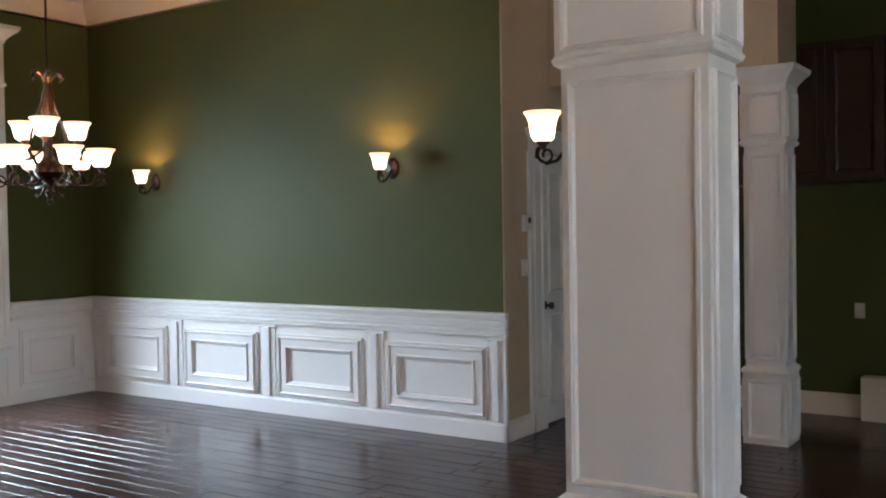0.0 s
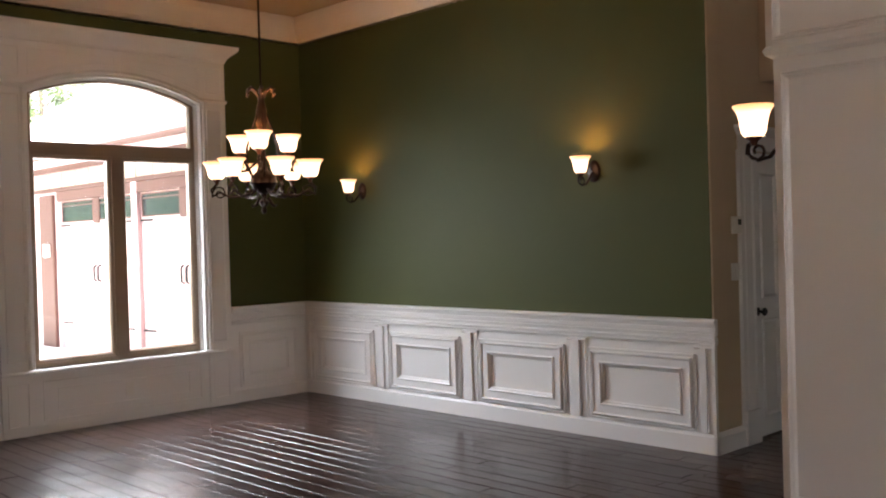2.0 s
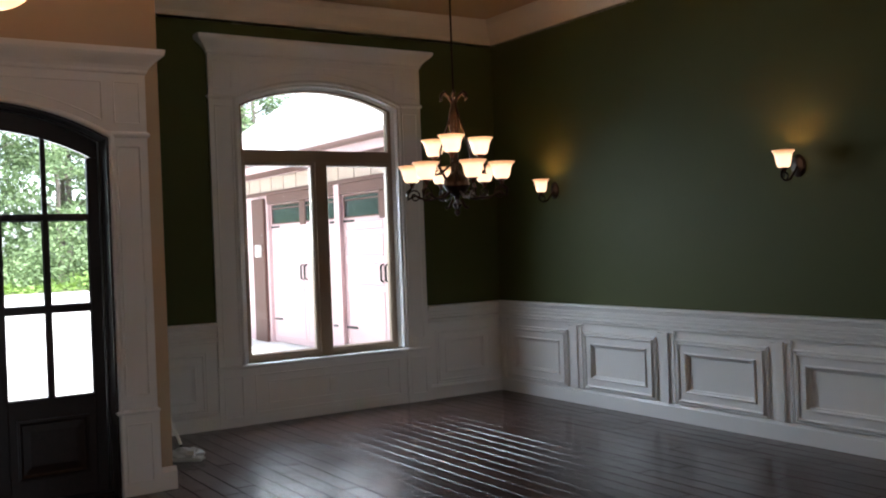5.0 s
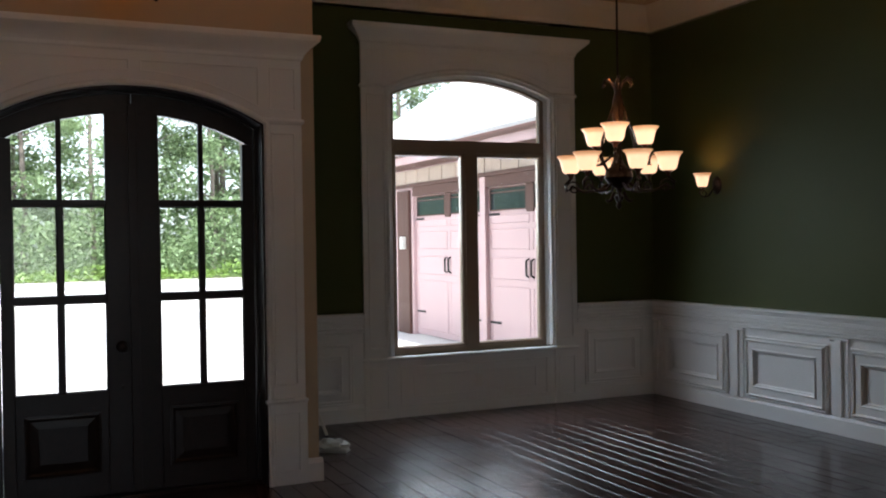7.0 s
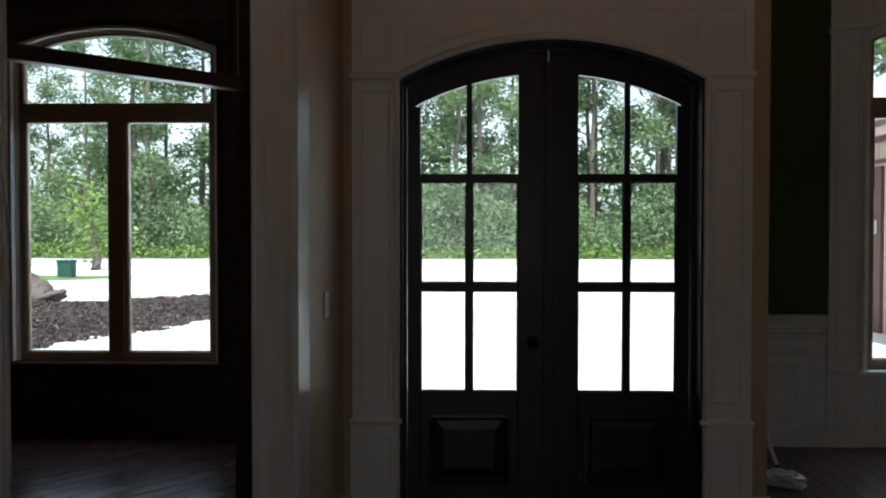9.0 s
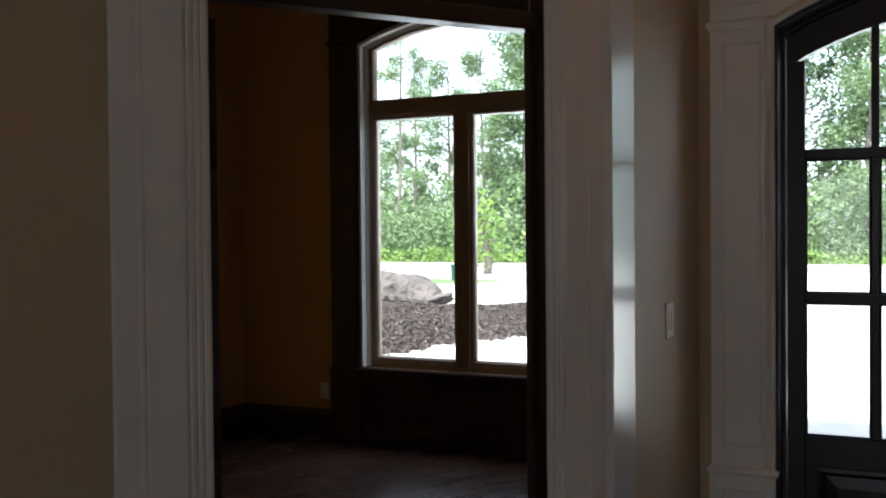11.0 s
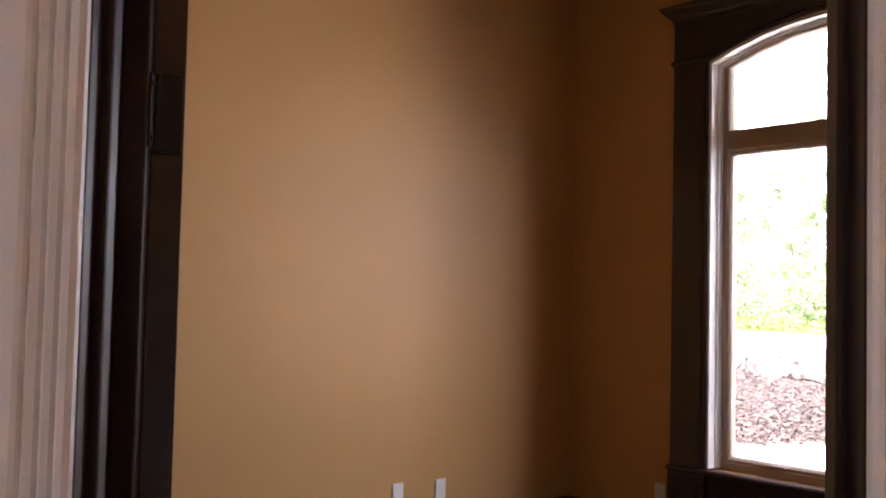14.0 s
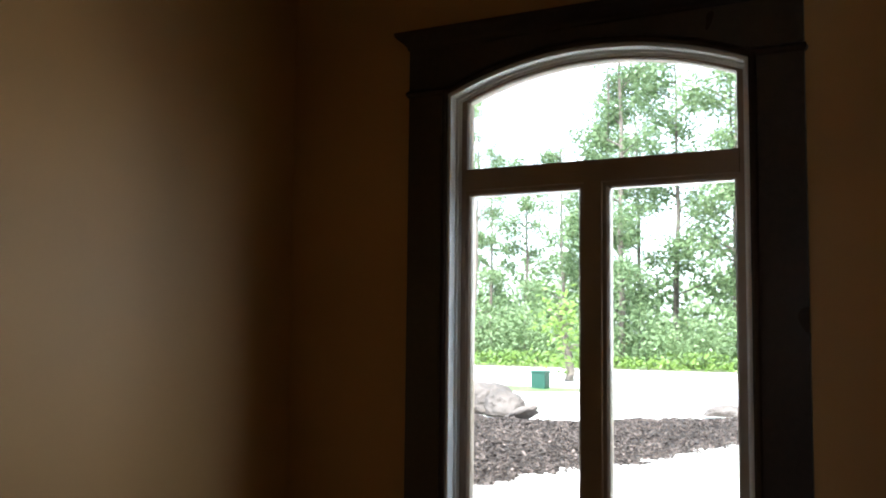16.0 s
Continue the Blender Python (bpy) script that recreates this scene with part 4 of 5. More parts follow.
def sconce(m, label):
    """A wall sconce: w out of the wall, v up; the backplate's middle is the origin."""
    th = thing("wall_sconce", m, label, "wall sconce", "bronze wall sconces")
    bm = lathe(bmesh.new(), [(0.0, 0.0), (0.058, 0.0), (0.060, 0.006), (0.050, 0.010), (0.046, 0.016), (0.030, 0.020), (0.0, 0.024)], 28)
    for v in bm.verts:
        v.co.y *= 1.35
    part("backplate", bm, BRONZE, th, "oval bronze backplate", True)
    pts = [(0, y, z) for z, y in ((0.02, -0.01), (0.06, -0.05), (0.10, -0.095), (0.15, -0.105), (0.195, -0.075), (0.19, -0.045), (0.165, -0.03))]
    part("arm", tube(bmesh.new(), pts, [0.008, 0.008, 0.008, 0.008, 0.008, 0.008, 0.009]), BRONZE, th, "", True)
    sp = [(0, y, z) for z, y in scroll(0.150, -0.070, 0.042, -1.3, math.radians(70), -0.030)]
    part("scroll", tube(bmesh.new(), sp, 0.006, 8), BRONZE, th, "", True)
    cup = part("cup", lathe(bmesh.new(), [(0.0, -0.03), (0.012, -0.028), (0.016, -0.012), (0.030, 0.0), (0.034, 0.012), (0.02, 0.016), (0.0, 0.016)], 20), COPPER, th, "", True)
    sh = part("shade", lathe(bmesh.new(), shade_profile(0.078, 0.125), 32), SHADE, th, "lit frosted bell glass shade", True)
    for ob in (cup, sh):
        ob.matrix_local = Matrix.Translation((0, -0.02, 0.165)) @ Matrix.Rotation(radians(-90), 4, "X")
    lamp_bulb("sconce_bulb", m @ Vector((0, 0.05, 0.165)), 0.8)
    return th


sconce(F_SIDE @ Matrix.Translation((-7.0, 1.955, 0)), "lit bronze wall sconce with bell shade on green wall")
sconce(F_SIDE @ Matrix.Translation((-4.33, 1.955, 0)), "lit bronze wall sconce with bell shade on green wall")
sconce(frame_at(3.478, 1.672, 0, (0, 1)) @ Matrix.Translation((0, 1.863, 0)), "lit bronze wall sconce on the white column")


def chandelier(x, y):
    th = thing("chandelier", pose(x, y, 1.67), "nine-light bronze chandelier with lit frosted bell shades", "chandelier")
    part("ceiling_canopy", lathe(bmesh.new(), [(0, TOP - 1.67), (0.065, TOP - 1.67), (0.062, TOP - 1.69), (0.03, TOP - 1.71), (0.0, TOP - 1.715)], 24), BRONZE, th, "", True)
    part("rod", tube(bmesh.new(), [(0, 0, 0.72), (0, 0, TOP - 1.70)], 0.006, 8), BRONZE, th)
    part("stem", lathe(bmesh.new(), [(0.0, 0.08), (0.012, 0.09), (0.018, 0.12), (0.058, 0.145), (0.082, 0.185), (0.074, 0.225), (0.034, 0.26), (0.018, 0.30), (0.016, 0.44), (0.026, 0.50), (0.038, 0.56), (0.032, 0.62), (0.018, 0.67), (0.022, 0.70), (0.012, 0.73), (0.0, 0.74)], 24), BRONZE, th, "turned bronze stem", True)
    part("finial", lathe(bmesh.new(), [(0.0, 0.0), (0.010, 0.006), (0.018, 0.024), (0.010, 0.04), (0.022, 0.055), (0.030, 0.075), (0.014, 0.09), (0.0, 0.092)], 20), BRONZE, th, "", True)
    for k in range(6):
        a = 2 * math.pi * k / 6
        bm = bmesh.new()
        pts = [(0.01 * math.cos(a), 0.01 * math.sin(a), 0.68), (0.035 * math.cos(a), 0.035 * math.sin(a), 0.73), (0.065 * math.cos(a), 0.065 * math.sin(a), 0.752), (0.088 * math.cos(a), 0.088 * math.sin(a), 0.735), (0.092 * math.cos(a), 0.092 * math.sin(a), 0.71), (0.080 * math.cos(a), 0.080 * math.sin(a), 0.705)]
        part("leaf", tube(bm, pts, [0.007, 0.010, 0.011, 0.010, 0.008, 0.004], 8), BRONZE, th, "", True)
        pts = [(0.02 * math.cos(a), 0.02 * math.sin(a), 0.62), (0.06 * math.cos(a), 0.06 * math.sin(a), 0.52), (0.105 * math.cos(a), 0.105 * math.sin(a), 0.40), (0.115 * math.cos(a), 0.115 * math.sin(a), 0.30), (0.07 * math.cos(a), 0.07 * math.sin(a), 0.22)]
        part("strap", tube(bmesh.new(), pts, 0.006, 8), BRONZE, th, "", True)
        pts = [(0.03 * math.cos(a), 0.03 * math.sin(a), 0.10), (0.055 * math.cos(a), 0.055 * math.sin(a), 0.055), (0.075 * math.cos(a), 0.075 * math.sin(a), 0.045), (0.085 * math.cos(a), 0.085 * math.sin(a), 0.06)]
        part("leaf", tube(bmesh.new(), pts, [0.007, 0.008, 0.006, 0.003], 8), BRONZE, th, "", True)

    def arm(a, reach, z_cup, z_root):
        c, s = math.cos(a), math.sin(a)
        prof = [(0.05, z_root), (0.12, z_root - 0.045), (0.20, z_root - 0.05), (reach - 0.02, z_root - 0.02), (reach + 0.03, z_cup - 0.10), (reach + 0.035, z_cup - 0.06), (reach, z_cup - 0.028)]
        ar = part("arm", tube(bmesh.new(), [(r * c, r * s, z) for r, z in prof], 0.0075, 8), BRONZE, th, "", True)
        sp = scroll(reach - 0.015, z_cup - 0.082, 0.044, 1.35, math.radians(-20), -0.032)
        part("scroll", tube(bmesh.new(), [(r * c, r * s, z) for r, z in sp], 0.005, 8), BRONZE, ar, "", True)
        cu = part("cup", lathe(bmesh.new(), [(0.0, -0.032), (0.010, -0.030), (0.014, -0.012), (0.028, 0.0), (0.032, 0.010), (0.018, 0.014), (0.0, 0.014)], 18), COPPER, ar, "", True)
        sh = part("shade", lathe(bmesh.new(), shade_profile(0.082, 0.106), 32), SHADE, ar, "lit frosted bell glass shade", True)
        for ob in (cu, sh):
            ob.matrix_local = Matrix.Translation((reach * c, reach * s, z_cup))
        if reach < 0.2:
            lamp_bulb("chandelier_bulb", (x + reach * c, y + reach * s, 1.67 + z_cup + 0.075), 0.9)

    for k in range(6):
        arm(radians(17 + 60 * k), 0.278, 0.212, 0.155)
    for k in range(3):
        arm(radians(-131 + 120 * k), 0.165, 0.372, 0.31)
    return th


chandelier(3.32, 4.908)


def bowl_pendant(x, y, z):
    th = thing("bowl_pendant", pose(x, y, z), "hanging alabaster glass bowl lamp, lit, bronze finial", "pendant lamp")
    prof = [(0.20 * math.sin(radians(a)), 0.20 - 0.20 * math.cos(radians(a)) + 0.045) for a in range(4, 80, 6)]
    part("bowl", lathe(bmesh.new(), prof + [(0.205, 0.22), (0.19, 0.222)], 40), BOWL, th, "lit alabaster glass bowl", True)
    part("finial", lathe(bmesh.new(), [(0.0, 0.0), (0.008, 0.004), (0.010, 0.02), (0.016, 0.03), (0.030, 0.045), (0.030, 0.055), (0.0, 0.06)], 20), BRONZE, th, "", True)
    for k in range(3):
        a = 2 * math.pi * k / 3
        part("rod", tube(bmesh.new(), [(0.195 * math.cos(a), 0.195 * math.sin(a), 0.22), (0.03 * math.cos(a), 0.03 * math.sin(a), 0.62)], 0.006, 8), BRONZE, th)
    part("stem", lathe(bmesh.new(), [(0.0, 0.60), (0.035, 0.60), (0.02, 0.66), (0.010, 0.70), (0.010, TOP - z - 0.06), (0.07, TOP - z - 0.03), (0.075, TOP - z), (0.0, TOP - z)], 20), BRONZE, th, "", True)


bowl_pendant(0.69, 4.40, 2.51)

# ---- kitchen, far and dark ----
for k in range(3):
    th = thing("wall_cabinet", frame_at(7.90, 2.45 - 0.82 * k, 1.80, (-1, 0)), "dark stained kitchen wall cabinet with panel doors", "cabinet", "kitchen wall cabinets")
    part("body", boxes((-0.40, 0.40, 0.0, 1.05, 0.0, 0.30)), CABINET, th)
    for a, b in ((-0.395, -0.005), (0.005, 0.395)):
        bm = boxes((a, b, 0.01, 1.04, 0.30, 0.318))
        recess_frame(bm, a + 0.06, b - 0.06, 0.07, 0.98, 0.318, 1.0)
        d = part("door", bm, CABINET, th)
        part("handle", tube(bmesh.new(), [((b - 0.04) if a < 0 else (a + 0.04), 0.08, 0.318), ((b - 0.04) if a < 0 else (a + 0.04), 0.09, 0.34), ((b - 0.04) if a < 0 else (a + 0.04), 0.17, 0.34), ((b - 0.04) if a < 0 else (a + 0.04), 0.18, 0.318)], 0.005, 8), BRONZE, d, "dark metal handle")
tagged(part("trim_low_step", boxes((7.74, 7.895, -1.2, 1.43, 0.0, 0.33), bevel=0.006), CREAM), "cream low boxed trim by the kitchen wall", "trim", "", "structure")

# ---- mop ----
mp = thing("floor_mop", pose(2.215, 6.94, 0.0, 0, 0, -35), "white flat floor mop with cloth leaning in the corner", "mop")
part("head", boxes((-0.13, 0.13, -0.05, 0.05, 0.012, 0.035), bevel=0.01), PLASTIC, mp, "white plastic mop head")
part("pad", boxes((-0.135, 0.135, -0.056, 0.056, 0.0, 0.013), bevel=0.004), GREYCLOTH, mp, "grey cloth pad")
part("joint", boxes((-0.025, 0.025, -0.02, 0.02, 0.03, 0.075), bevel=0.008), BLACK, mp)
part("handle", tube(bmesh.new(), [(-0.02, -0.009, 0.115), (-0.125, -0.055, 0.44), (-0.228, -0.102, 0.76)], 0.011, 10), PLASTIC, mp, "white handle pole leaning on the wall")
part("socket", tube(bmesh.new(), [(0, 0, 0.055), (-0.0215, -0.0095, 0.12)], 0.014, 10), BLACK, mp, "black handle socket")
bm = bmesh.new()
bmesh.ops.create_icosphere(bm, subdivisions=4, radius=1.0)
for v in bm.verts:
    k = 1 + 0.35 * noise.noise(v.co * 2.2) + 0.12 * noise.noise(v.co * 6)
    v.co = Vector((v.co.x * 0.13 * k, v.co.y * 0.075 * k, 0.036 + max(v.co.z, -0.1) * 0.055 * k))
part("cloth", bm, GREYCLOTH, mp, "crumpled white cleaning cloth", True)

# ---- outside ----
GZ = -0.15
tagged(part("ground", boxes((-700, 700, -700, 900, GZ - 0.3, GZ)), CONCRETE), "pale concrete driveway and open ground, sunlit", "ground", "", "structure")
tagged(part("porch_floor", boxes((XL - 0.1, XR + 0.2, YF + 0.3, 9.4, GZ, -0.03), bevel=0.01), CONCRETE), "pale concrete porch slab", "porch", "", "structure")
# Plain overhead slab, never in view, added to block the sun from the rooms.
tagged(part("roof_sun_block", boxes((-4.8, 8.6, -4.6, 8.7, TOP + 0.2, TOP + 0.35)), SHINGLE), "unseen roof slab added over the rooms to keep sun out", "roof", "", "structure")
tagged(part("wall_porch_side", boxes((XL - 0.12, XL - 0.005, 6.485, YS + 0.2, GZ, TOP), (XR - 0.036, XR - 0.014, YF + 0.31, YD + 0.2, GZ, TOP)), BRICK), "tan outer walls beside the porch", "wall", "", "structure")
tagged(part("road", boxes((-300, 300, 39.0, 45.5, GZ, GZ + 0.02)), ASPHALT), "pale worn road beyond the driveway", "road", "", "structure")


def blob_sheet(name, poly, mat, h, rough, n, label, category):
    """A low mound inside an outline, rough on top."""
    xs, ys = [p[0] for p in poly], [p[1] for p in poly]

    def inside(x, y):
        c = False
        for (x0, y0), (x1, y1) in zip(poly, poly[1:] + poly[:1]):
            if (y0 > y) != (y1 > y) and x < (x1 - x0) * (y - y0) / (y1 - y0) + x0:
                c = not c
        return c

    def edge(x, y):
        best = 9e9
        p = Vector((x, y))
        for a, b in zip(poly, poly[1:] + poly[:1]):
            a, b = Vector(a), Vector(b)
            t = max(0, min(1, (p - a).dot(b - a) / (b - a).length_squared))
            best = min(best, (p - a - (b - a) * t).length)
        return best

    bm = bmesh.new()
    grid = {}
    for i in range(n + 1):
        for j in range(n + 1):
            x, y = min(xs) + (max(xs) - min(xs)) * i / n, min(ys) + (max(ys) - min(ys)) * j / n
            d = edge(x, y) if inside(x, y) else -edge(x, y)
            z = GZ - 0.05 + max(0.0, min(1.0, d / 1.6 + 0.08)) * h + (noise.noise(Vector((x * 2.1, y * 2.1, 3))) * rough if d > 0 else 0)
            grid[i, j] = (bm.verts.new((x, y, z)), d)
    for i in range(n):
        for j in range(n):
            q = [grid[i, j], grid[i + 1, j], grid[i + 1, j + 1], grid[i, j + 1]]
            if max(d for _, d in q) > 0:
                bm.faces.new([v for v, _ in q])
    return tagged(part(name, bm, mat, None, "", True), label, category, "", "stuff")


mulch = blob_sheet("mulch_bed", [(-5.5, 13.1), (-4.95, 15.0), (-4.3, 16.4), (-4.0, 18.3), (-3.4, 20.2), (-2.9, 22.2), (-3.6, 23.4), (-4.8, 23.4), (-5.8, 22.5), (-6.9, 21.9), (-7.5, 20.9), (-8.6, 20.8), (-10.2, 22.4), (-12.5, 23.6), (-16.0, 22.0), (-17.0, 17.0), (-12.0, 13.2), (-8.0, 12.5)], MULCH, 0.20, 0.05, 190, "brown bark mulch bed in a low mound", "mulch")
def bark_chips(bed, n, seed):
    """Flat split chips strewn over the bed's surface."""
    r = random.Random(seed)
    faces0 = [(p.center.copy(), p.area) for p in bed.data.polygons]
    picks = r.choices(faces0, weights=[a / (1 + 0.02 * (c.y - 13) ** 2) for c, a in faces0], k=n)
    verts, faces = [], []
    for c, _ in picks:
        c = c + Vector((r.uniform(-0.06, 0.06), r.uniform(-0.06, 0.06), r.uniform(0.0, 0.03)))
        u = Vector((r.uniform(-1, 1), r.uniform(-1, 1), r.uniform(-0.45, 0.45))).normalized() * r.uniform(0.03, 0.075)
        v = u.cross(Vector((r.uniform(-0.5, 0.5), r.uniform(-0.5, 0.5), 1))).normalized() * r.uniform(0.009, 0.02)
        w = u.cross(v).normalized() * 0.009
        k = len(verts)
        verts += [tuple(c + p) for p in (-u - v, u * 0.8 - v, u + v * 0.7, -u * 0.8 + v)] + [tuple(c + w + p) for p in (-u - v, u * 0.8 - v, u + v * 0.7, -u * 0.8 + v)]
        faces += [(k + 4, k + 5, k + 6, k + 7), (k, k + 1, k + 5, k + 4), (k + 1, k + 2, k + 6, k + 5), (k + 2, k + 3, k + 7, k + 6), (k + 3, k, k + 4, k + 7)]
    me = bpy.data.meshes.new("bark_chips")
    me.from_pydata(verts, [], faces)
    me.materials.append(CHIP)
    tagged(new("bark_chips", me), "loose brown bark chips over the mulch bed", "mulch", "", "stuff")


bark_chips(mulch, 42000, 4)
blob_sheet("grass_verge", [(-40, 27.0), (-18, 27.6), (-11.0, 28.4), (-9.4, 30.4), (-9.0, 31.6), (-14, 32.6), (-40, 33.0)], GRASS, 0.10, 0.05, 60, "thin green grass verge before the road", "grass")
tagged(part("ground_woods", boxes((-690, 690, 46.6, 890, GZ, GZ + 0.05)), SOIL), "shaded woodland floor beyond the road", "ground", "", "structure")


def boulder(x, y, sx, sy, sz, seed, label):
    bm = bmesh.new()
    bmesh.ops.create_icosphere(bm, subdivisions=4, radius=1.0)
    for v in bm.verts:
        p = v.co.copy()
        k = 1 + 0.30 * noise.noise(p * 1.1 + Vector((seed, 0, 0))) + 0.13 * noise.noise(p * 3 + Vector((0, seed, 0))) + 0.05 * noise.noise(p * 8)
        v.co = Vector((p.x * sx * k, p.y * sy * k, max(p.z, -0.35) * sz * k))
    ob = part("boulder", bm, ROCK)
    ob.location = (x, y, GZ + 0.06 + 0.33 * sz)
    return tagged(ob, label, "boulder", "boulders in the mulch bed")


boulder(-10.7, 22.6, 0.75, 0.55, 0.50, 1.3, "large angular pinkish boulder in the mulch")
boulder(-9.6, 22.1, 0.60, 0.50, 0.44, 4.7, "rounded pale boulder in the mulch")
boulder(-11.7, 22.2, 0.50, 0.45, 0.34, 8.1, "broad low boulder in the mulch")
boulder(-8.9, 21.5, 0.42, 0.36, 0.36, 11.9, "small boulder in the mulch")
boulder(-10.1, 21.4, 0.36, 0.32, 0.22, 21.9, "small boulder in the mulch")
boulder(-5.0, 23.6, 0.40, 0.34, 0.16, 15.2, "small stone at the edge of the mulch")
boulder(-4.2, 23.4, 0.30, 0.26, 0.12, 18.4, "small stone at the edge of the mulch")
ob = boulder(-8.15, 20.7, 0.40, 0.30, 0.13, 27.1, "flat slab of rock leaning on the mulch")
ob.rotation_euler = (radians(-10), radians(-28), 0)
ub = thing("utility_box", pose(-11.83, 30.28, GZ), "green metal utility box on the grass", "utility box")
part("cabinet", boxes((-0.22, 0.22, -0.2, 0.2, 0.0, 0.50), bevel=0.02), BOXGREEN, ub)
part("lid", boxes((-0.24, 0.24, -0.22, 0.22, 0.50, 0.56), bevel=0.02), BOXGREEN, ub)

# ---- garage wing ----
gx = 6.70
gm = frame_at(gx, 0, GZ, (-1, 0))
gw = thing("garage_wing", gm, "red-brown garage wing with shingle roof and board frieze", "garage")
part("wall", boxes((-18.9, -16.05, 0, 3.1, -0.3, 0.0), (-13.33, -13.24, 0, 3.1, -0.3, 0.0), (-10.68, -8.2, 0, 3.1, -0.3, 0.0), (-16.05, -13.33, 2.60, 3.1, -0.3, 0.0), (-13.24, -10.68, 2.60, 3.1, -0.3, 0.0)), SIDING, gw)
part("wall", boxes((-18.9, -18.6, 0, 3.1, -7.0, -0.3)), SIDING, gw)
part("corner_post", boxes((-16.68, -16.14, 0, 2.55, 0.0, 0.06), bevel=0.01), TRIMBROWN, gw, "dark brown corner post")
part("corner_post", boxes((-13.37, -13.20, 0, 2.62, 0.0, 0.03), bevel=0.01), SIDING, gw, "red-brown post between the doors")
for k in range(62):
    u = -18.9 + 0.173 * k
    part("frieze_board", boxes((u + 0.003, u + 0.170, 2.66, 2.90, 0.0, 0.022 + 0.004 * (k % 3))), BOARDS, gw)
part("frieze_rail", boxes((-18.9, -8.2, 2.60, 2.66, 0.0, 0.05), bevel=0.008), TRIMBROWN, gw, "brown rail under the frieze")
part("soffit", boxes((-19.2, -8.2, 2.93, 2.97, 0.0, 0.42)), TRIMBROWN, gw, "brown soffit")
part("fascia", boxes((-19.2, -8.2, 2.94, 3.13, 0.42, 0.46)), SIDING, gw, "red-brown fascia")
part("gutter", tube(bmesh.new(), [(-19.2, 3.10, 0.50), (-8.2, 3.10, 0.50)], 0.045, 10), TRIMBROWN, gw, "brown gutter")


def roof_face(corners):
    bm = bmesh.new()
    low = [bm.verts.new(c) for c in corners]
    high = [bm.verts.new((c[0], c[1] + 0.07, c[2])) for c in corners]
    bm.faces.new(low)
    bm.faces.new(high)
    n = len(low)
    for k in range(n):
        bm.faces.new((low[k], low[(k + 1) % n], high[(k + 1) % n], high[k]))
    return bm


part("roof", roof_face([(-19.4, 3.13, 0.5), (-8.0, 3.13, 0.5), (-8.0, 6.89, -4.2), (-14.7, 6.89, -4.2)]), SHINGLE, gw, "pale grey shingle hip roof")
part("roof", roof_face([(-19.4, 3.13, 0.5), (-14.7, 6.89, -4.2), (-19.4, 3.13, -8.9)]), SHINGLE, gw, "pale grey shingle hip roof")
for c, h in ((-14.69, 1.36), (-11.96, 1.28)):
    d = part("garage_door", boxes((c - h, c + h, 0.02, 2.60, -0.14, -0.06)), SIDING, gw, "red-brown carriage garage door")
    bm = bmesh.new()
    for a, b in ((c - h + 0.07, c - 0.05), (c + 0.05, c + h - 0.07)):
        for v0, v1 in ((0.10, 0.98), (1.06, 1.40), (1.50, 1.82), (1.88, 2.02)):
            mould(bm, rect(a, b, v0, v1), [(0, -0.06), (0.0, -0.052), (0.012, -0.049), (0.02, -0.057), (0.022, -0.06)], True)
    part("door_panels", bm, SIDING, d)
    for a, b in ((c - h + 0.08, c - 0.10), (c + 0.10, c + h - 0.08)):
        part("window_light", boxes((a, b, 2.08, 2.42, -0.07, -0.052)), DARKGLASS, d)
        part("light_frame", mould(bmesh.new(), rect(a, b, 2.08, 2.42), [(0, -0.055), (0.0, -0.035), (0.018, -0.035), (0.018, -0.055)], True), TRIMBROWN, d)
        part("bar", boxes((a, b, 2.34, 2.36, -0.056, -0.045)), TRIMBROWN, d)
    part("mullion", boxes((c - 0.10, c + 0.10, 2.04, 2.46, -0.062, -0.035), bevel=0.006), TRIMBROWN, d)
    part("head_trim", boxes((c - h, c + h, 2.44, 2.60, -0.06, 0.02), bevel=0.008), TRIMBROWN, d)
    for s in (-1, 1):
        part("pull_handle", tube(bmesh.new(), [(c + s * 0.07, 1.12, -0.06), (c + s * 0.07, 1.15, -0.01), (c + s * 0.07, 1.35, -0.01), (c + s * 0.07, 1.38, -0.06)], 0.016, 8), BLACK, d, "black pull handle")
        for v in (0.42, 2.03):
            u0, u1 = sorted((c + s * (h - 0.02), c + s * (h - 0.36)))
            part("strap_hinge", boxes((u0, u1, v - 0.018, v + 0.018, -0.06, -0.045), bevel=0.004), BLACK, d, "black strap hinge")
lt = thing("outdoor_light", gm @ Matrix.Translation((-16.30, 1.62, 0.06)), "small white box lamp on the garage post", "outdoor lamp")
part("housing", boxes((-0.05, 0.05, -0.11, 0.11, 0.0, 0.09), bevel=0.01), PLASTIC, lt)

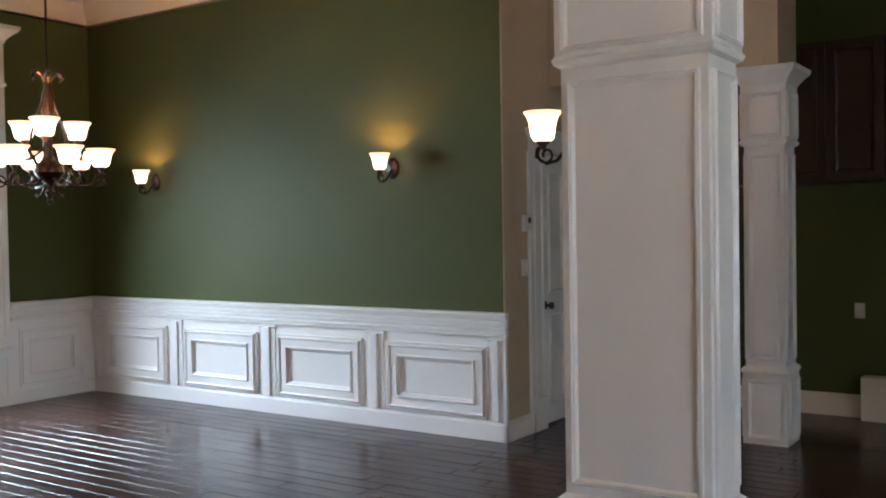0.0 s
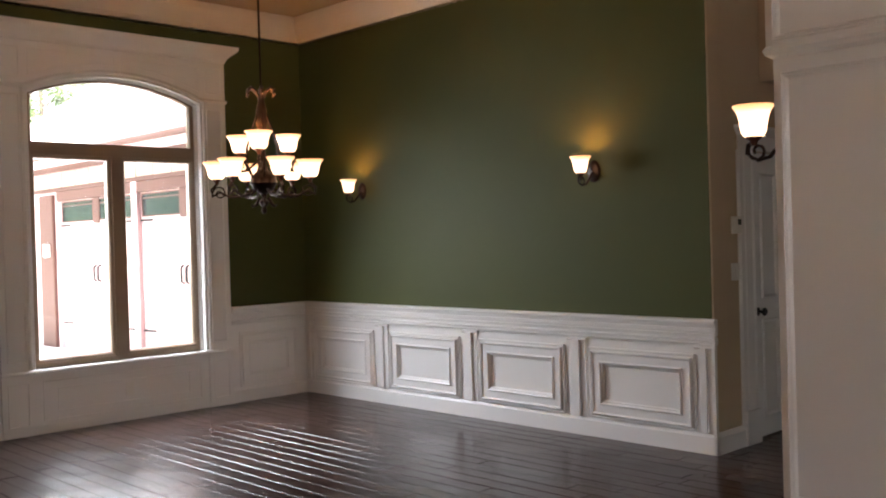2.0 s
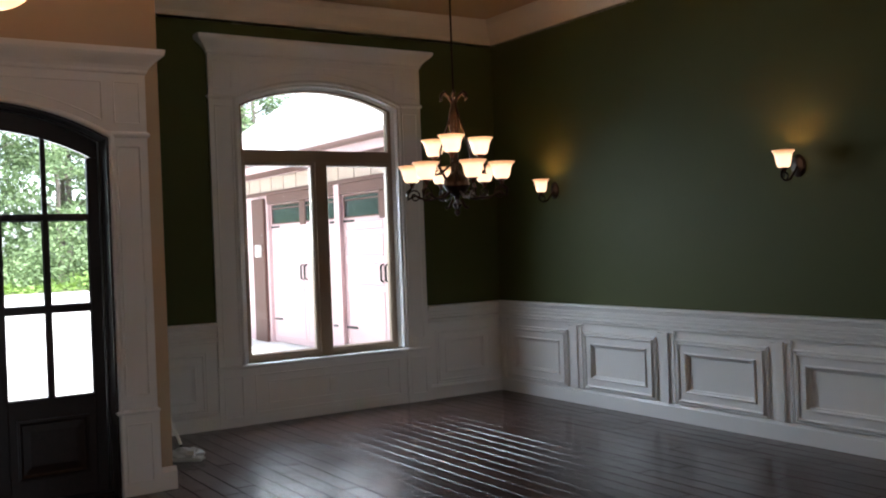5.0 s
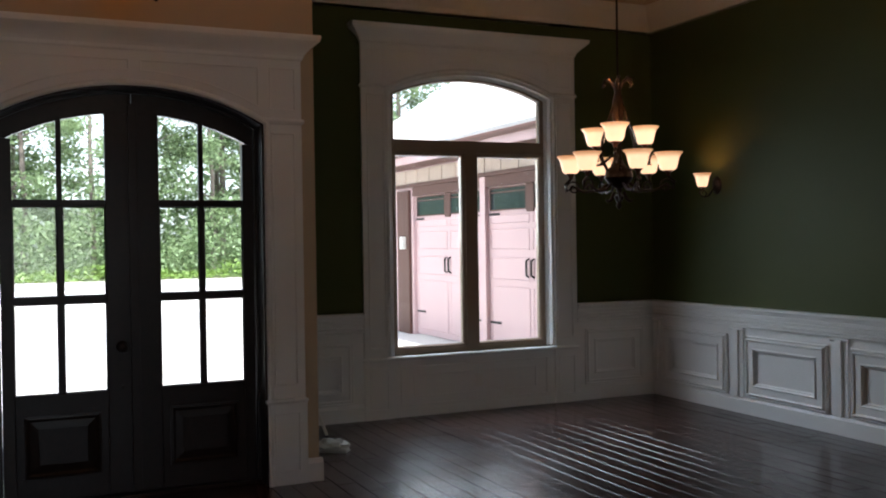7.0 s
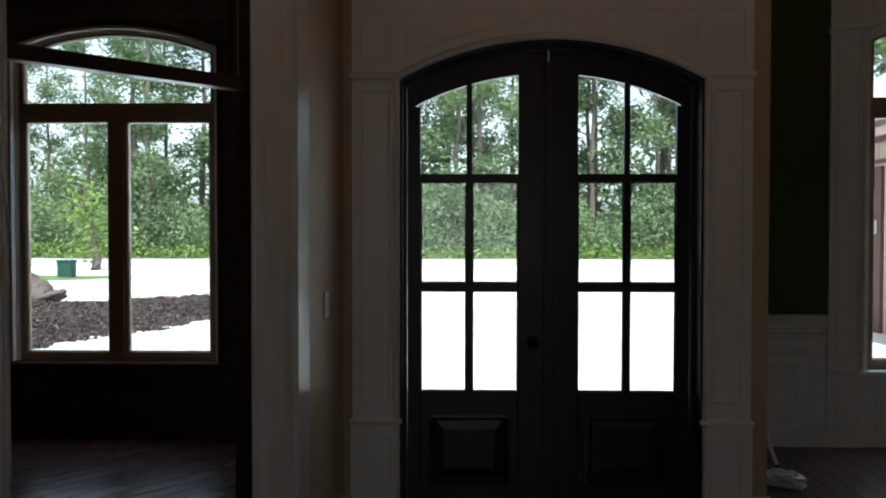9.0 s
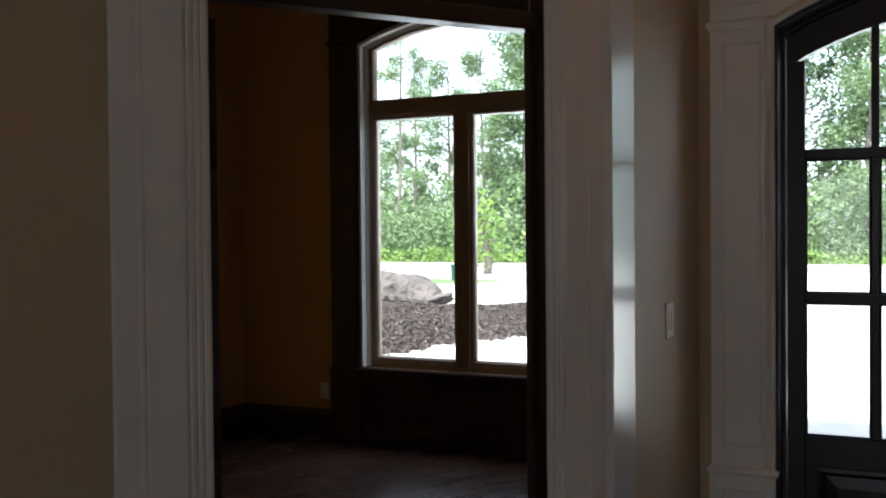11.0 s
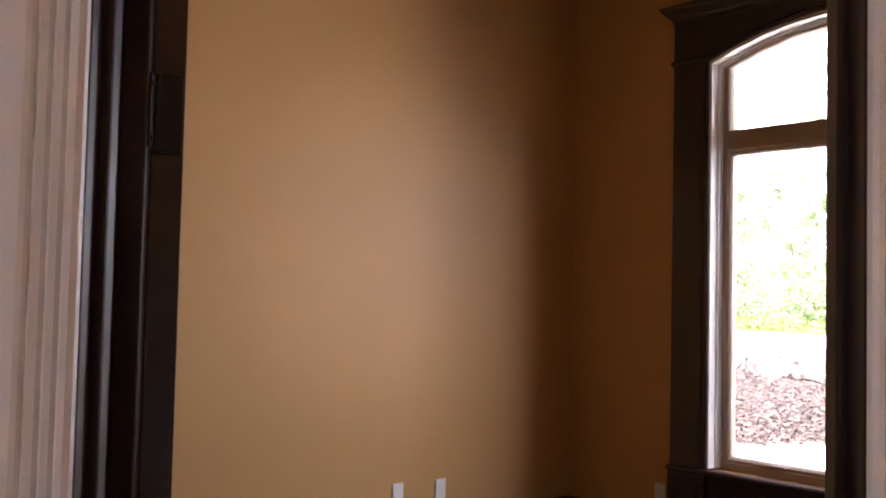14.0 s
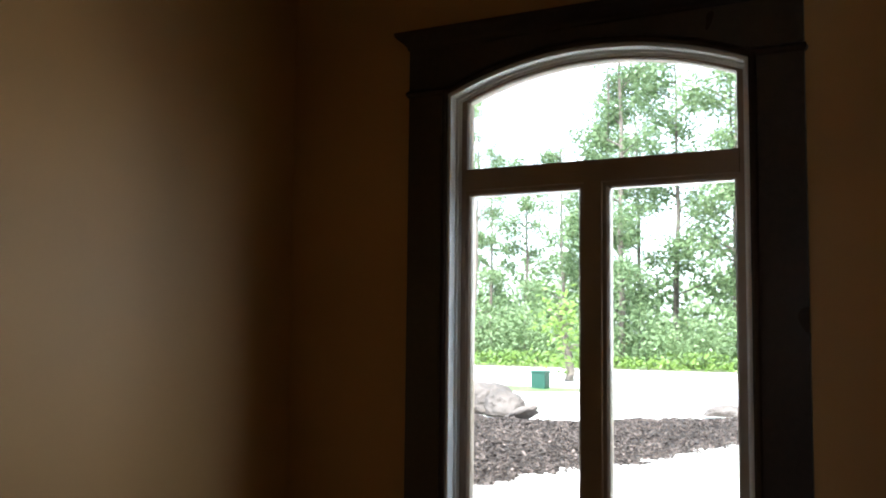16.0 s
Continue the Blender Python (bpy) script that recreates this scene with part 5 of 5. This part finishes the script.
# ---- woods ----


def tree_meshes(seed, height, spread, base, leaves, size, mat):
    """One tree: tapered trunk with limbs, crown of many separate leaf sprays with gaps."""
    rng = random.Random(seed)
    bm = bmesh.new()
    lean = Vector((rng.uniform(-0.4, 0.4), rng.uniform(-0.4, 0.4), 0))
    line = [(Vector((0, 0, height * k / 8)) + lean * (k / 8) ** 2 + Vector((rng.uniform(-0.08, 0.08), rng.uniform(-0.08, 0.08), 0))) for k in range(9)]
    tube(bm, line, [0.17 * (1 - 0.85 * k / 8) + 0.01 for k in range(9)], 8)
    tips = []
    for k in range(16):
        z = base + (height - base) * (k + rng.random()) / 16
        i = min(7, int(z / height * 8))
        root = line[i].lerp(line[i + 1], z / height * 8 - i)
        a = rng.uniform(0, 2 * math.pi)
        reach = spread * (1.0 - 0.55 * (z - base) / (height - base)) * rng.uniform(0.55, 1.1)
        tip = root + Vector((math.cos(a) * reach, math.sin(a) * reach, rng.uniform(0.1, 0.45) * reach))
        mid = root.lerp(tip, 0.5) + Vector((0, 0, 0.12 * reach))
        tube(bm, [root, mid, tip], [0.05, 0.03, 0.012], 6)
        tips += [tip, mid, root.lerp(tip, 0.75)]
    trunk = bm
    verts, faces = [], []
    for n in range(leaves):
        c = rng.choice(tips) + Vector((rng.gauss(0, 0.42), rng.gauss(0, 0.42), rng.gauss(0, 0.34)))
        s = size * rng.uniform(0.6, 1.3)
        u = Vector((rng.uniform(-1, 1), rng.uniform(-1, 1), rng.uniform(-0.6, 0.6))).normalized()
        v = u.cross(Vector((rng.uniform(-1, 1), rng.uniform(-1, 1), rng.uniform(-1, 1)))).normalized()
        k = len(verts)
        verts += [c - u * s, c + v * s * 0.45, c + u * s, c - v * s * 0.45]
        faces.append((k, k + 1, k + 2, k + 3))
    me = bpy.data.meshes.new("crown")
    me.from_pydata([tuple(p) for p in verts], [], faces)
    me.materials.append(mat)
    return trunk, me


def plant_tree(seed, x, y, height, spread, base, leaves, size, mat, label):
    trunk, crown_me = tree_meshes(seed, height, spread, base, leaves, size, mat)
    th = thing("tree", pose(x, y, GZ), label, "tree", "roadside woods")
    part("trunk", trunk, BARK, th, "", True)
    cr = new("crown", crown_me)
    cr.parent = th
    return th


rng = random.Random(7)
kinds = []
for k in range(6):
    kinds.append(plant_tree(40 + k, -17 + 6 * k, 51 + (k % 3) * 2, 15.5 + 1.4 * (k % 4), 2.9 + 0.3 * (k % 2), 1.8 + (k % 3) * 1.6, 6500, 0.125, LEAF, "tall leafy roadside tree with pale trunk"))
for k in range(48):
    src = kinds[k % 6]
    row = k % 3
    x = -50 + (k // 3) * 5.0 + row * 1.6 + rng.uniform(-1.2, 1.2)
    y = 50.5 + row * 4.5 + rng.uniform(-1.2, 1.2)
    s = rng.uniform(0.85, 1.25) if x > -19 else rng.uniform(0.5, 0.8)
    copy_thing(src, pose(x, y, GZ, 0, 0, rng.uniform(0, 360)) @ Matrix.Scale(s, 4))
plant_tree(91, -13.0, 35.5, 2.7, 0.6, 0.6, 500, 0.12, LEAFY, "young yellow-green roadside sapling")


def thicket(name, x0, x1, y0, y1, h, n, size, mat, seed, label):
    r = random.Random(seed)
    verts, faces = [], []
    for k in range(n):
        x, y = r.uniform(x0, x1), r.uniform(y0, y1)
        top = h * (0.55 + 0.6 * noise.noise(Vector((x * 0.35, y * 0.35, seed))))
        c = Vector((x, y, GZ + 0.05 + r.random() ** 1.3 * max(0.3, top)))
        u = Vector((r.uniform(-1, 1), r.uniform(-1, 1), r.uniform(-0.7, 0.9))).normalized()
        v = u.cross(Vector((r.uniform(-1, 1), r.uniform(-1, 1), r.uniform(-1, 1)))).normalized()
        s = size * r.uniform(0.5, 1.4)
        i = len(verts)
        verts += [tuple(c - u * s), tuple(c + v * s * 0.4), tuple(c + u * s), tuple(c - v * s * 0.4)]
        faces.append((i, i + 1, i + 2, i + 3))
    me = bpy.data.meshes.new(name)
    me.from_pydata(verts, [], faces)
    me.materials.append(mat)
    tagged(new(name, me), label, "undergrowth", "", "stuff")


thicket("undergrowth", -52, 38, 47.6, 52.5, 5.2, 100000, 0.125, LEAF, 3, "dense green undergrowth at the edge of the woods")
thicket("far_woods", -85, 60, 64, 72, 11.0, 42000, 0.34, LEAF, 5, "far woods behind the roadside trees")
thicket("weeds", -52, 38, 46.4, 48.4, 1.1, 11000, 0.13, LEAFY, 8, "light green weeds along the road")

# ---- house across the road ----
nh = thing("house", pose(-37.5, 58.0, GZ, 0, 0, -24), "pale house with gable roof across the road", "house")
part("wall", boxes((-6, 6, -4.5, 4.5, 0, 3.4)), PALEWALL, nh, "pale painted wall")
bm = bmesh.new()
for x in (-6.0, 6.0):
    vs = [bm.verts.new((x + dx, y, z)) for dx in (-0.12, 0.12) for y, z in ((-4.5, 3.4), (4.5, 3.4), (0, 6.6))]
    bm.faces.new(vs[:3])
    bm.faces.new(vs[3:])
    for a, b in ((0, 1), (1, 2), (2, 0)):
        bm.faces.new((vs[a], vs[b], vs[b + 3], vs[a + 3]))
part("gable", bm, PALEWALL, nh)
for sgn in (-1, 1):
    bm = bmesh.new()
    a = [bm.verts.new((x, y * sgn, z)) for z0 in (0.0, 0.16) for x, y, z in ((-6.6, 5.2, 2.9 + z0), (6.6, 5.2, 2.9 + z0), (6.6, 0, 6.6 + z0), (-6.6, 0, 6.6 + z0))]
    for q in ((0, 1, 2, 3), (4, 5, 6, 7), (0, 1, 5, 4), (1, 2, 6, 5), (2, 3, 7, 6), (3, 0, 4, 7)):
        bm.faces.new([a[k] for k in q])
    part("roof", bm, SHINGLE, nh, "pale grey shingle roof")
for x in (-3.6, 0.0, 3.6):
    w = part("window", boxes((x - 0.7, x + 0.7, -4.56, -4.48, 1.1, 2.6)), DARKGLASS, nh, "dark window")
    part("frame", boxes((x - 0.8, x - 0.7, -4.6, -4.48, 1.0, 2.7), (x + 0.7, x + 0.8, -4.6, -4.48, 1.0, 2.7), (x - 0.7, x + 0.7, -4.6, -4.48, 1.0, 1.1), (x - 0.7, x + 0.7, -4.6, -4.48, 2.6, 2.7), (x - 0.03, x + 0.03, -4.6, -4.56, 1.1, 2.6)), PALEWALL, w)

# ---- floor planks ----


def plank_mesh(length, width):
    g, b, d = 0.0010, 0.0028, 0.016
    hw, hl = width / 2 - g, length / 2 - g
    v = []
    for z, o in ((-d, 0), (-b * 0.7, 0), (0, b)):
        v += [(-hw + o, -hl + o, z), (hw - o, -hl + o, z), (hw - o, hl - o, z), (-hw + o, hl - o, z)]
    f = [(8, 9, 10, 11)]
    for r in (0, 4):
        for k in range(4):
            f.append((r + k, r + (k + 1) % 4, r + 4 + (k + 1) % 4, r + 4 + k))
    return v, f


PLANK_W = 0.127
LENGTHS = (0.60, 0.85, 1.10, 1.35)
PLANK_DATA = {}


def planks(floor, m, rows, u_range, v_range, keep, near, mat, seed):
    """Rows of planks; those in the near stretch are objects of their own, the rest one joined mesh."""
    r = random.Random(seed)
    verts, faces = [], []
    count = 0
    n = int((u_range[1] - u_range[0]) / PLANK_W)
    for i in range(n):
        u = u_range[0] + (i + 0.5) * PLANK_W
        v = v_range[0] - r.random()
        while v < v_range[1]:
            L = r.choice(LENGTHS)
            c = m @ Vector((u, v + L / 2, 0))
            if keep(c):
                if near(c) and count < 300:
                    key = (L, mat.name)
                    if key not in PLANK_DATA:
                        me = bpy.data.meshes.new("plank")
                        a, b = plank_mesh(L, PLANK_W)
                        me.from_pydata(a, [], b)
                        me.materials.append(mat)
                        PLANK_DATA[key] = me
                    ob = new("plank", PLANK_DATA[key])
                    ob.parent = floor
                    ob.matrix_local = m @ Matrix.Translation((u, v + L / 2, r.uniform(-0.0006, 0.0006))) @ pose(0, 0, 0, r.uniform(-0.12, 0.12), r.uniform(-0.25, 0.25), 0)
                    count += 1
                else:
                    a, b = plank_mesh(L, PLANK_W)
                    k = len(verts)
                    verts += [tuple(m @ Vector((p[0] + u, p[1] + v + L / 2, p[2]))) for p in a]
                    faces += [tuple(q + k for q in t) for t in b]
            v += L
    me = bpy.data.meshes.new("joined_planks")
    me.from_pydata(verts, [], faces)
    me.materials.append(mat)
    ob = new("joined_planks", me)
    ob.parent = floor
    ob["kind"] = "stuff"


def study_side(c):
    d = (Vector((c.x, c.y, 0)) - DIAG).dot(Vector((-0.7071, 0.7071, 0)))
    return c.x < XL - 0.1 and (d > 0.06 or c.y > 5.0) and c.x > XS - 0.5 and c.y < YS + 0.4 and c.y > 2.0


floor_a = tagged(new("floor"), "dark espresso plank floor, glossy, with bevelled joints", "floor", "", "structure")
planks(floor_a, Matrix.Identity(4), None, (-1.6, 8.0), (-4.0, 8.3), lambda c: not study_side(c) and not (c.x < XR - 0.1 and c.y > YF + 0.55), lambda c: 1.9 < c.x < 5.9 and 3.0 < c.y < 8.2, PLANK, 21)
floor_b = tagged(new("floor_study"), "brown plank study floor laid on the diagonal", "floor", "", "structure")
turn = Matrix.Translation((-2.2, 5.6, 0)) @ Matrix.Rotation(radians(-38), 4, "Z")
planks(floor_b, turn, None, (-3.6, 3.6), (-4.2, 4.2), lambda c: study_side(c) and c.x > XS - 0.25 and c.y < YS + 0.25, lambda c: c.y > 5.6, PLANKD, 33)
